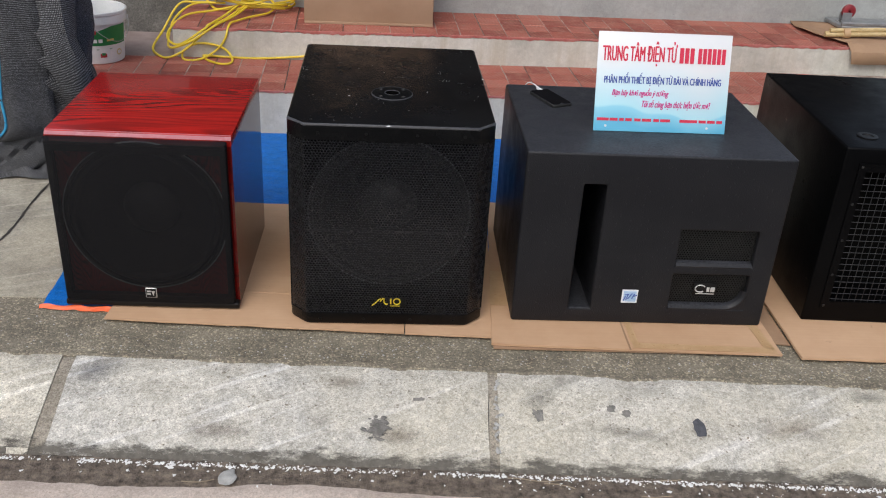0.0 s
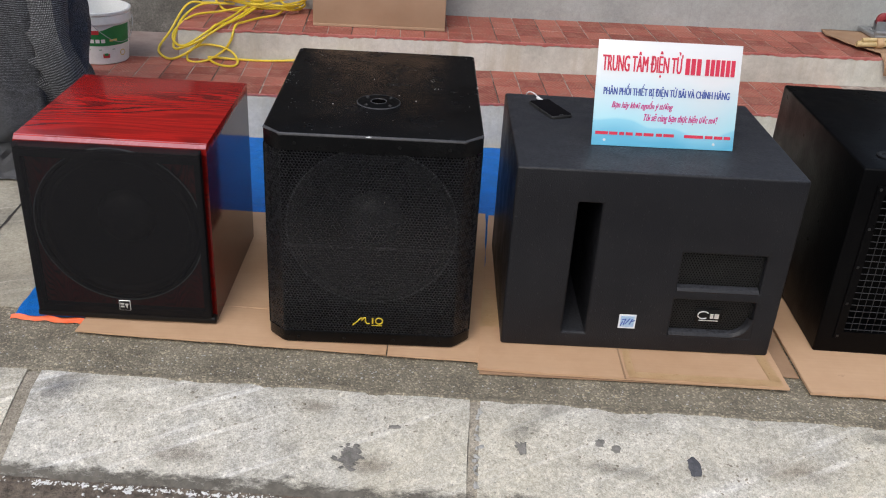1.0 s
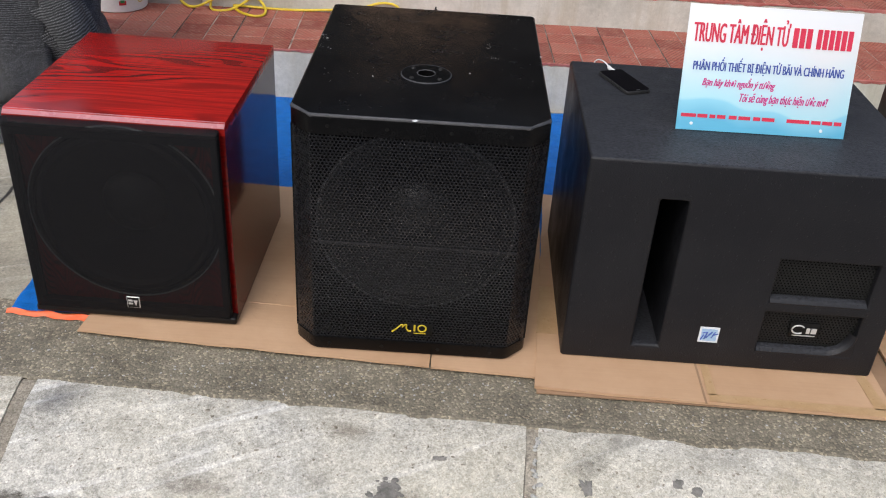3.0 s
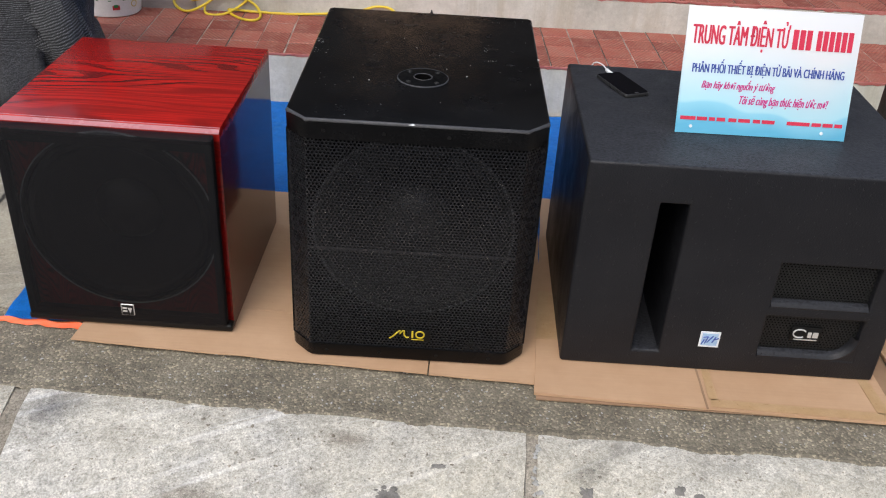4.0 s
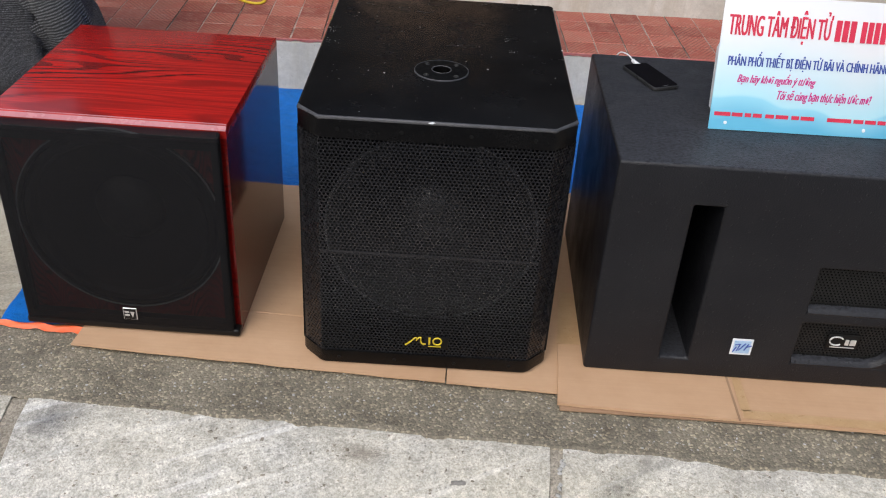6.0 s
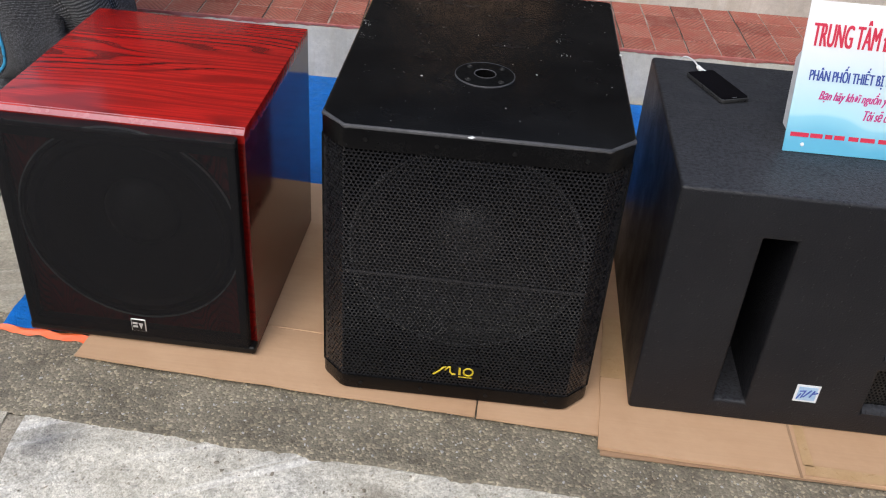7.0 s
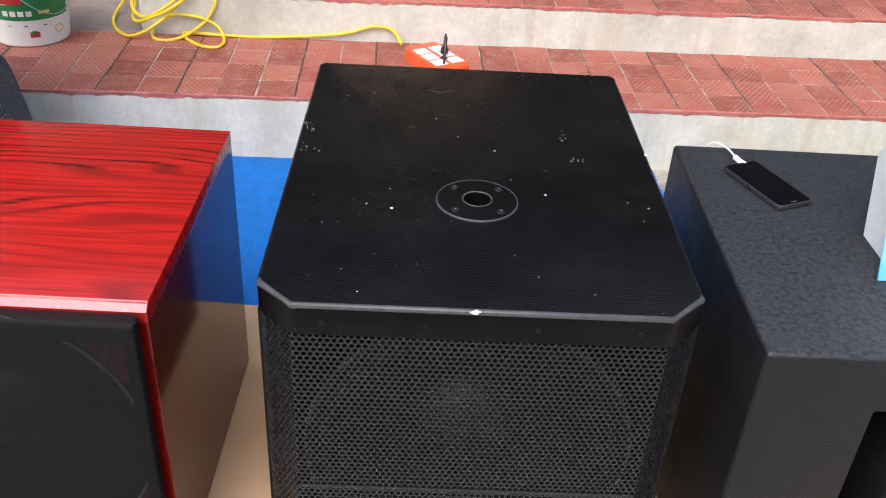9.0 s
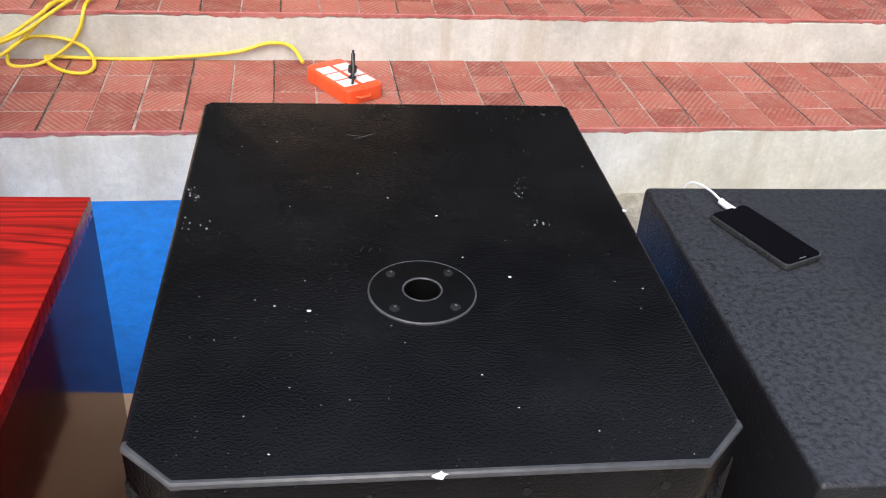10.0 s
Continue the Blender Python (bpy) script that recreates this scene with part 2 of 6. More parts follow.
def rosewood(name, axis_scale, gloss, deep=1.0):
    m, nt, b, v, o, rnd = mat(name, gloss, 0, 0.2)
    st = stretch(nt, o, axis_scale)
    warp = tex(nt, st, 1.0, 2, 0.45)
    sep = nt.nodes.new("ShaderNodeSeparateXYZ")
    nt.links.new(o, sep.inputs[0])
    across = nt.nodes.new("ShaderNodeMath")
    across.operation = "MULTIPLY_ADD"
    across.inputs[1].default_value = 120.0
    run = nt.nodes.new("ShaderNodeMath")
    run.operation = "MULTIPLY"
    run.inputs[1].default_value = 210.0
    nt.links.new(sep.outputs[1 if axis_scale[0] < axis_scale[1] else 2], run.inputs[0])
    nt.links.new(warp, across.inputs[0])
    nt.links.new(run.outputs[0], across.inputs[2])
    sn = nt.nodes.new("ShaderNodeMath")
    sn.operation = "SINE"
    nt.links.new(across.outputs[0], sn.inputs[0])
    big = ramp(nt, tex(nt, st, 0.9, 3), [(0.36, (0.30,) * 3), (0.60, (1, 1, 1))])
    fine = tex(nt, stretch(nt, o, tuple(2.2 if a < 2 else 95.0 for a in axis_scale)), 2.0, 5, 0.65)
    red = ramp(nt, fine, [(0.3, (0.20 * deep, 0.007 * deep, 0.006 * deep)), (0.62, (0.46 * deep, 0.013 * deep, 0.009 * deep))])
    line = ramp(nt, sn.outputs[0], [(0.1, (0, 0, 0)), (0.95, (1, 1, 1))])
    brk = ramp(nt, fine, [(0.35, (0.25,) * 3), (0.6, (1, 1, 1))])
    line = mixc(nt, 1.0, line, brk, "MULTIPLY")
    col = mixc(nt, mixc(nt, 0.95, (0, 0, 0), mixc(nt, 1.0, line, big, "MULTIPLY")), red, (0.022, 0.003, 0.003))
    nt.links.new(col, b.inputs["Base Color"])
    b.inputs["Coat Weight"].default_value = 0.5 if deep > 0.5 else 0.0
    b.inputs["Coat Roughness"].default_value = gloss * 0.55
    return m


# Paler pink than the rosewood: the sky's sheen put into the colour.
M["edge_band"] = surf("edge_sheen_pink", (0.36, 0.10, 0.12), (0.46, 0.15, 0.17), 10, 0.25, 90, 0.05)
M["rosewood"] = rosewood("rosewood_laminate", (0.9, 4.2, 4.2), 0.25)
# Same laminate at 0.30 colour: the shade of the side is painted in.
M["rosewood_side_shaded"] = rosewood("rosewood_laminate_shaded", (7.0, 0.9, 7.0), 0.08, 0.30)
M["rosewood_side_shaded"].node_tree.nodes["Principled BSDF"].inputs["Specular IOR Level"].default_value = 0.28
M["rosewood_baffle"] = rosewood("rosewood_baffle", (13.0, 13.0, 1.6), 0.4)


def black_paint(name, rough, bs, bstr, base=0.012, dust=0.06, patch=0.0, spec=0.3, pocks=False):
    """Textured black cabinet coating with a thin dusty film."""
    m, nt, b, v, o, rnd = mat(name, rough, 0, spec)
    d = ramp(nt, tex(nt, o, 4, 6, 0.7), [(0.4, (0, 0, 0)), (0.8, (dust * 6,) * 3)])
    f = ramp(nt, tex(nt, o, 260, 2), [(0.45, (0.4,) * 3), (0.75, (1, 1, 1))])
    col = mixc(nt, mixc(nt, 1.0, d, f, "MULTIPLY"), (base, base * 1.03, base * 1.25), (0.06, 0.06, 0.06))
    if patch:
        sp = ramp(nt, tex(nt, o, 270, 2, 0.5), [(0.70, (0, 0, 0)), (0.78, (1, 1, 1))])
        pm = ramp(nt, tex(nt, o, 3.2, 3), [(0.42, (0, 0, 0)), (0.66, (1, 1, 1))])
        col = mixc(nt, mixc(nt, patch, (0, 0, 0), mixc(nt, 1.0, sp, pm, "MULTIPLY")), col, (0.35, 0.35, 0.36))
    pk = nt.nodes.new("ShaderNodeTexVoronoi")
    pk.inputs["Scale"].default_value = 95
    nt.links.new(o, pk.inputs["Vector"])
    pk2 = nt.nodes.new("ShaderNodeSeparateColor")
    nt.links.new(pk.outputs["Color"], pk2.inputs[0])
    pock = mixc(nt, 1.0, ramp(nt, pk.outputs["Distance"], [(0.14, (1, 1, 1)), (0.26, (0, 0, 0))]), ramp(nt, pk2.outputs[0], [(0.72, (0, 0, 0)), (0.76, (1, 1, 1))]), "MULTIPLY")
    inv2 = nt.nodes.new("ShaderNodeInvert")
    nt.links.new(pock, inv2.inputs["Color"])
    bump(nt, b, inv2.outputs[0], 0.6 if pocks else 0.0, 0.002)
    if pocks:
        # level top painted paler grey for the sky it reflects, pits left dark
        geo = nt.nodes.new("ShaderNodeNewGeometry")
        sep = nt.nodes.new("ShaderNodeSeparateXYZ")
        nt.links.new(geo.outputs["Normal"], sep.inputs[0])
        sky_lit = ramp(nt, sep.outputs[2], [(0.55, (0, 0, 0)), (0.98, (1, 1, 1))])
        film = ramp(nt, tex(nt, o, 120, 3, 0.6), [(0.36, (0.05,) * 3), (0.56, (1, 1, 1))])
        col = mixc(nt, mixc(nt, 1.0, mixc(nt, 1.0, sky_lit, film, "MULTIPLY"), inv2.outputs[0], "MULTIPLY"), col, (0.036, 0.038, 0.044))
    nt.links.new(col, b.inputs["Base Color"])
    r = ramp(nt, tex(nt, o, 11, 5), [(0.3, (rough - 0.08,) * 3), (0.7, (rough + 0.12,) * 3)])
    nt.links.new(r, b.inputs["Roughness"])
    bump(nt, b, tex(nt, o, bs, 2, 0.5), bstr, 0.002)
    return m


M["black_tex"] = black_paint("black_textured_paint", 0.20, 330, 0.5, 0.0018, 0.035, 0.40, 0.17)
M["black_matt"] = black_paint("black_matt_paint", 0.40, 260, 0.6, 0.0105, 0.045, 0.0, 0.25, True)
M["black_rough"] = black_paint("black_polyurea", 0.34, 170, 0.3, 0.0015, 0.005, 0.0, 0.09)
M["grille_steel"] = surf("black_grille_steel", (0.007, 0.0073, 0.009), (0.012, 0.0125, 0.0155), 30, 0.28, 300, 0.15, 0.001, spec=0.6)
M["cavity"] = surf("dark_cavity", (0.002,) * 3, (0.004,) * 3, 20, 0.9, 90, 0.2, spec=0.05)
M["cone"] = surf("paper_cone", (0.012,) * 3, (0.022,) * 3, 30, 0.65, 300, 0.3, 0.001, spec=0.2)
M["flange"] = surf("black_flange", (0.002,) * 3, (0.004,) * 3, 30, 0.5, 200, 0.2, 0.001, spec=0.1)
M["dust_cap"] = surf("pressed_paper_cap", (0.03,) * 3, (0.05,) * 3, 30, 0.35, 300, 0.2, 0.001)
M["gasket"] = surf("grey_gasket", (0.10, 0.10, 0.105), (0.17, 0.17, 0.175), 40, 0.45, 200, 0.2, 0.001)
M["rubber"] = surf("black_rubber", (0.005,) * 3, (0.010,) * 3, 20, 0.55, 200, 0.2)
M["screw"] = surf("dark_screw", (0.03,) * 3, (0.07,) * 3, 60, 0.35, 200, 0.1, 0.001, metal=0.8)
M["steel"] = surf("grey_steel", (0.30, 0.31, 0.32), (0.48, 0.49, 0.50), 12, 0.4, 120, 0.2, metal=0.7)
M["wire"] = surf("mesh_wire", (0.018, 0.018, 0.02), (0.045, 0.045, 0.047), 30, 0.45, 200, 0.1, metal=0.3)
M["white_chip"] = surf("white_chip", (0.62, 0.62, 0.60), (0.8, 0.8, 0.78), 60, 0.8)
M["faint_chip"] = surf("worn_grey", (0.03, 0.03, 0.03), (0.09, 0.09, 0.09), 90, 0.7)
# Grey for rubbed edges, with the edge highlight mixed into the colour.
M["edge_wear"] = surf("rubbed_edge_glint", (0.035, 0.035, 0.038), (0.075, 0.075, 0.08), 40, 0.4, 200, 0.2, 0.001)
M["silver"] = surf("silver_badge", (0.60, 0.60, 0.58), (0.78, 0.77, 0.74), 30, 0.35, 100, 0.05, metal=0.4)
M["badge_black"] = surf("badge_black", (0.004,) * 3, (0.008,) * 3, 30, 0.4, 100, 0.1, spec=0.25)
M["badge_yellow"] = surf("badge_yellow", (0.60, 0.44, 0.02), (0.72, 0.54, 0.04), 30, 0.4, 100, 0.1)
M["sticker_blue"] = surf("sticker_blue", (0.30, 0.48, 0.70), (0.50, 0.66, 0.82), 60, 0.35, 100, 0.05)
M["sticker_white"] = surf("sticker_white", (0.72, 0.75, 0.78), (0.82, 0.84, 0.86), 40, 0.4, 100, 0.05)
M["cord_black"] = surf("black_cord", (0.012,) * 3, (0.02,) * 3, 30, 0.4)
M["yellow_cable"] = surf("yellow_cable", (0.70, 0.50, 0.02), (0.80, 0.62, 0.05), 14, 0.4, 90, 0.15)
M["strip_red"] = surf("orange_plastic", (0.72, 0.075, 0.02), (0.80, 0.11, 0.03), 10, 0.4, 150, 0.1)
M["white_plastic"] = surf("white_plastic", (0.70, 0.71, 0.70), (0.80, 0.80, 0.79), 9, 0.4, 150, 0.08)
M["bucket_green"] = surf("label_green", (0.012, 0.17, 0.045), (0.025, 0.24, 0.075), 9, 0.45, 150, 0.08)
M["bucket_red"] = surf("label_red", (0.45, 0.02, 0.03), (0.55, 0.04, 0.05), 9, 0.45)
M["bucket_gold"] = surf("label_gold", (0.55, 0.42, 0.12), (0.68, 0.55, 0.2), 9, 0.45)
M["phone_glass"] = surf("phone_glass", (0.002, 0.002, 0.003), (0.003, 0.003, 0.005), 9, 0.06, 100, 0.0, spec=0.12)
M["phone_case"] = surf("phone_case", (0.02,) * 3, (0.035,) * 3, 40, 0.32)
M["bamboo"] = surf("bamboo", (0.42, 0.30, 0.13), (0.62, 0.48, 0.25), 25, 0.5, 160, 0.3)
M["red_wheel"] = surf("red_wheel", (0.20, 0.015, 0.02), (0.32, 0.03, 0.04), 20, 0.35)
M["stone"] = surf("grey_stone", (0.28, 0.28, 0.26), (0.48, 0.47, 0.44), 30, 0.8, 120, 0.5)
M["twig"] = surf("dry_twig", (0.22, 0.17, 0.11), (0.38, 0.31, 0.22), 40, 0.8)
M["foam"] = surf("white_crumbs", (0.66, 0.66, 0.63), (0.84, 0.84, 0.82), 60, 0.85, 200, 0.4)
M["tar"] = surf("dark_stain", (0.13, 0.124, 0.11), (0.27, 0.255, 0.23), 60, 0.8, 160, 0.6, 0.004)
M["tar_blue"] = surf("dark_rubber_spot", (0.045, 0.047, 0.055), (0.09, 0.09, 0.10), 60, 0.7, 160, 0.6, 0.004)
M["leaf"] = surf("leaf_green", (0.035, 0.08, 0.015), (0.09, 0.15, 0.035), 30, 0.5)


def cardboard(name, c1, c2):
    m, nt, b, v, o, rnd = mat(name, 0.8, 0, 0.25)
    base = ramp(nt, tex(nt, v, 3, 6, 0.65), [(0.3, c1), (0.7, c2)])
    fl = ramp(nt, tex(nt, stretch(nt, v, (3, 160, 3)), 1.0, 2), [(0.35, (0.86,) * 3), (0.65, (1, 1, 1))])
    col = mixc(nt, 0.25, base, fl, "MULTIPLY")
    sp = ramp(nt, tex(nt, v, 34, 3), [(0.70, (0, 0, 0)), (0.80, (0.5,) * 3)])
    col = mixc(nt, sp, col, tuple(c * 0.6 for c in c1))
    nt.links.new(col, b.inputs["Base Color"])
    bump(nt, b, tex(nt, stretch(nt, v, (3, 160, 3)), 1.0, 2), 0.12, 0.002)
    bump(nt, b, tex(nt, v, 9, 4), 0.25, 0.01)
    return m


M["card"] = cardboard("kraft_cardboard", (0.46, 0.285, 0.165), (0.56, 0.37, 0.23))
M["carton"] = cardboard("carton_brown", (0.36, 0.235, 0.15), (0.44, 0.30, 0.20))
M["card_dark"] = cardboard("old_cardboard", (0.27, 0.165, 0.10), (0.36, 0.235, 0.145))
M["tape"] = surf("brown_tape", (0.45, 0.285, 0.14), (0.54, 0.36, 0.20), 20, 0.35, 60, 0.2)


def weave(name, c1, c2, sx, sy, rough, wrinkle, wscale, speckle=0.0):
    m, nt, b, v, o, rnd = mat(name, rough, 0, 0.4)
    hs = []
    for d, s in (("X", sx), ("Y", sy)):
        w = nt.nodes.new("ShaderNodeTexWave")
        w.bands_direction = d
        w.inputs["Scale"].default_value = s
        w.inputs["Distortion"].default_value = 3.0
        w.inputs["Detail"].default_value = 2
        uv = nt.nodes.new("ShaderNodeTexCoord")
        nt.links.new(uv.outputs["UV"], w.inputs["Vector"])
        hs.append(w.outputs["Fac"])
    h = mixc(nt, 1.0, hs[0], hs[1], "MULTIPLY")
    n = tex(nt, v, wscale, 6, 0.7)
    col = mixc(nt, h, c1, c2)
    spk = ramp(nt, tex(nt, v, 330, 2, 0.5), [(0.36, (0.35,) * 3), (0.5, (1, 1, 1)), (0.66, (1.9,) * 3)])
    col = mixc(nt, speckle, col, spk, "MULTIPLY")
    var = ramp(nt, n, [(0.3, (0.6,) * 3), (0.7, (1.1,) * 3)])
    col = mixc(nt, 0.8, col, var, "MULTIPLY")
    nt.links.new(col, b.inputs["Base Color"])
    bump(nt, b, h, 0.4, 0.002)
    bump(nt, b, n, wrinkle, 0.01)
    return m


M["net"] = weave("dark_shade_net", (0.012, 0.013, 0.015), (0.27, 0.275, 0.29), 52, 115, 0.8, 0.5, 9, 0.85)
M["tarp"] = weave("blue_tarpaulin", (0.004, 0.13, 0.50), (0.006, 0.26, 0.82), 150, 150, 0.40, 1.0, 26)
M["tarp"].node_tree.nodes["Principled BSDF"].inputs["Specular IOR Level"].default_value = 0.15
M["tarp_orange"] = surf("orange_tarpaulin", (0.75, 0.10, 0.02), (0.85, 0.17, 0.05), 12, 0.45, 60, 0.4)
M["hem"] = surf("light_blue_hem", (0.02, 0.26, 0.50), (0.06, 0.42, 0.68), 60, 0.6, 160, 0.5)

# acoustic cloth, thin enough to let the baffle show faintly
m, nt, b, v, o, rnd = mat("grille_cloth", 0.7, 0, 0.22)
b.inputs["Base Color"].default_value = (0.0042, 0.0041, 0.0052, 1)
tr = nt.nodes.new("ShaderNodeBsdfTransparent")
mx = nt.nodes.new("ShaderNodeMixShader")
al = ramp(nt, tex(nt, o, 900, 1), [(0.3, (0.78,) * 3), (0.7, (0.90,) * 3)])
nt.links.new(al, mx.inputs[0])
nt.links.new(tr.outputs[0], mx.inputs[1])
nt.links.new(b.outputs[0], mx.inputs[2])
nt.links.new(mx.outputs[0], nt.nodes["Material Output"].inputs["Surface"])
bump(nt, b, tex(nt, o, 700, 1), 0.3, 0.001)
M["cloth"] = m

# printed face of the sign: white fading to sky blue towards the foot
m, nt, b, v, o, rnd = mat("sign_print", 0.3, 0, 0.5)
sep = nt.nodes.new("ShaderNodeSeparateXYZ")
nt.links.new(o, sep.inputs[0])
wv = nt.nodes.new("ShaderNodeMath")
wv.operation = "MULTIPLY_ADD"
nt.links.new(tex(nt, stretch(nt, o, (5, 5, 2)), 1.0, 1), wv.inputs[0])
wv.inputs[1].default_value = 0.14
nt.links.new(sep.outputs[2], wv.inputs[2])
col = ramp(nt, wv.outputs[0], [(0.085, (0.14, 0.50, 0.72)), (0.13, (0.30, 0.66, 0.82)), (0.135, (0.45, 0.76, 0.86)), (0.23, (0.62, 0.74, 0.79)), (0.29, (0.72, 0.735, 0.75))])
nt.links.new(col, b.inputs["Base Color"])
M["sign_print"] = m
M["sign_white"] = surf("sign_board", (0.74, 0.75, 0.76), (0.82, 0.82, 0.82), 6, 0.4, 90, 0.05)
M["ink_red"] = surf("ink_red", (0.62, 0.02, 0.06), (0.68, 0.03, 0.08), 20, 0.4, 90, 0.0)
M["ink_blue"] = surf("ink_blue", (0.03, 0.07, 0.32), (0.05, 0.10, 0.40), 20, 0.4, 90, 0.0)
M["ink_pink"] = surf("ink_pink", (0.55, 0.03, 0.22), (0.62, 0.05, 0.28), 20, 0.4, 90, 0.0)


# ---------------- building tools ----------------
def box(bm, x0, x1, y0, y1, z0, z1, bevel=0.0, seg=2, only=None):
    vs = [bm.verts.new((x, y, z)) for x in (x0, x1) for y in (y0, y1) for z in (z0, z1)]
    fs = [bm.faces.new([vs[i] for i in q]) for q in ((0, 1, 3, 2), (4, 6, 7, 5), (0, 4, 5, 1), (2, 3, 7, 6), (0, 2, 6, 4), (1, 5, 7, 3))]
    if bevel:
        es = {e for f in fs for e in f.edges}
        if only:
            es = [e for e in es if only(e)]
        bmesh.ops.bevel(bm, geom=list(es), offset=bevel, segments=seg, profile=0.5, affect="EDGES")
    return bm


def prism(bm, outline, z0, z1, bevel=0.0, seg=3, only=None):
    lo = [bm.verts.new((x, y, z0)) for x, y in outline]
    hi = [bm.verts.new((x, y, z1)) for x, y in outline]
    fs = [bm.faces.new(lo[::-1]), bm.faces.new(hi)]
    n = len(lo)
    for i in range(n):
        j = (i + 1) % n
        fs.append(bm.faces.new((lo[i], lo[j], hi[j], hi[i])))
    if bevel:
        es = {e for f in fs for e in f.edges}
        if only:
            es = [e for e in es if only(e)]
        bmesh.ops.bevel(bm, geom=list(es), offset=bevel, segments=seg, profile=0.5, affect="EDGES")
    return bm


def lathe(bm, profile, segs=48, centre=(0, 0, 0), axis="y"):
    """Turns (radius, height) pairs round an axis through centre."""
    rings = []
    for r, h in profile:
        ring = []
        for i in range(segs):
            a = 2 * math.pi * i / segs
            c, s = r * math.cos(a), r * math.sin(a)
            p = (c, h, s) if axis == "y" else (c, s, h)
            ring.append(bm.verts.new(Vector(p) + Vector(centre)))
        rings.append(ring)
    for a, b2 in zip(rings, rings[1:]):
        for i in range(segs):
            j = (i + 1) % segs
            bm.faces.new((a[i], a[j], b2[j], b2[i]))
    for ring, flip in ((rings[0], True), (rings[-1], False)):
        if (ring[0].co - ring[segs // 2].co).length < 0.004:
            bm.faces.new(ring[::-1] if flip else ring)
    return bm


def baffle(bm, hw, z0, z1, r, y, cz, segs=64):
    """A board in the xz plane with a round opening."""
    inner, outer = [], []
    for i in range(segs):
        a = 2 * math.pi * i / segs
        c, s = math.cos(a), math.sin(a)
        inner.append(bm.verts.new((r * c, y, cz + r * s)))
        k = min(hw / abs(c) if abs(c) > 1e-6 else 1e9, ((z1 - cz) if s > 0 else (cz - z0)) / abs(s) if abs(s) > 1e-6 else 1e9)
        outer.append(bm.verts.new((k * c, y, cz + k * s)))
    for i in range(segs):
        j = (i + 1) % segs
        bm.faces.new((outer[i], outer[j], inner[j], inner[i]))
    return bm


def tube(bm, pts, r, segs=8, closed=False):
    pts = [Vector(p) for p in pts]
    rings = []
    n = len(pts)
    for i, p in enumerate(pts):
        d = (pts[min(i + 1, n - 1)] - pts[max(i - 1, 0)]).normalized()
        u = d.cross(Vector((0, 0, 1)))
        if u.length < 0.05:
            u = d.cross(Vector((1, 0, 0)))
        u.normalize()
        w = u.cross(d)
        rings.append([bm.verts.new(p + r * (math.cos(2 * math.pi * k / segs) * u + math.sin(2 * math.pi * k / segs) * w)) for k in range(segs)])
    for a, b2 in zip(rings, rings[1:]):
        for k in range(segs):
            l = (k + 1) % segs
            bm.faces.new((a[k], a[l], b2[l], b2[k]))
    bm.faces.new(rings[0][::-1])
    bm.faces.new(rings[-1])
    return bm


def clear_of_step(pts, r=0.012):
    """Keeps a cord in front of or on top of the upper step."""
    out = []
    state = None
    for p in pts:
        face = 3.900 + 0.4846 + 0.0489 * p.x - r
        if p.y > face and p.z < 0.35 + r and p.x > -1.13:
            p = Vector((p.x, face, p.z)) if p.z < 0.35 - 0.03 else Vector((p.x, p.y, 0.35 + r))
        on_top = p.y > face + 1e-6
        if state is not None and on_top != state and p.x > -1.13:
            out.append(Vector((p.x, face - 0.001, 0.35 - 0.004)) if on_top else Vector((p.x, face + 0.01, 0.35 + r)))
            out.append(Vector((p.x, face + 0.003, 0.35 + r)) if on_top else Vector((p.x, face - 0.001, 0.35 - 0.002)))
        state = on_top
        out.append(p)
    for _ in range(3):
        out = [out[0]] + [(a + 2 * b2 + c) / 4 for a, b2, c in zip(out, out[1:], out[2:])] + [out[-1]]
    return out


def spline(ctrl, per=10):
    """A smooth line through control points."""
    c = [Vector(p) for p in ctrl]
    c = [2 * c[0] - c[1]] + c + [2 * c[-1] - c[-2]]
    out = []
    for i in range(1, len(c) - 2):
        for k in range(per):
            t = k / per
            p0, p1, p2, p3 = c[i - 1:i + 3]
            out.append(0.5 * (2 * p1 + (p2 - p0) * t + (2 * p0 - 5 * p1 + 4 * p2 - p3) * t * t + (3 * p1 - p0 - 3 * p2 + p3) * t ** 3))
    out.append(c[-2])
    return out


def mesh_of(name, bm, material, smooth=True):
    bmesh.ops.recalc_face_normals(bm, faces=bm.faces[:])
    me = bpy.data.meshes.new(name)
    bm.to_mesh(me)
    bm.free()
    me.materials.append(material)
    if smooth:
        me.set_sharp_from_angle(angle=radians(35))
    return me


def part(name, bm, material, parent, label="", smooth=True):
    ob = new(name, mesh_of(name, bm, material, smooth))
    ob.parent = parent
    if label:
        ob["label"] = label
    return ob


def solo(name, bm, material, m, label, category, group="", kind="", smooth=True):
    ob = new(name, mesh_of(name, bm, material, smooth))
    ob.matrix_world = m
    return tagged(ob, label, category, group, kind)


def thing(name, m, label, category, group=""):
    ob = new(name)
    ob.empty_display_size = 0.1
    ob.matrix_world = m
    return tagged(ob, label, category, group)


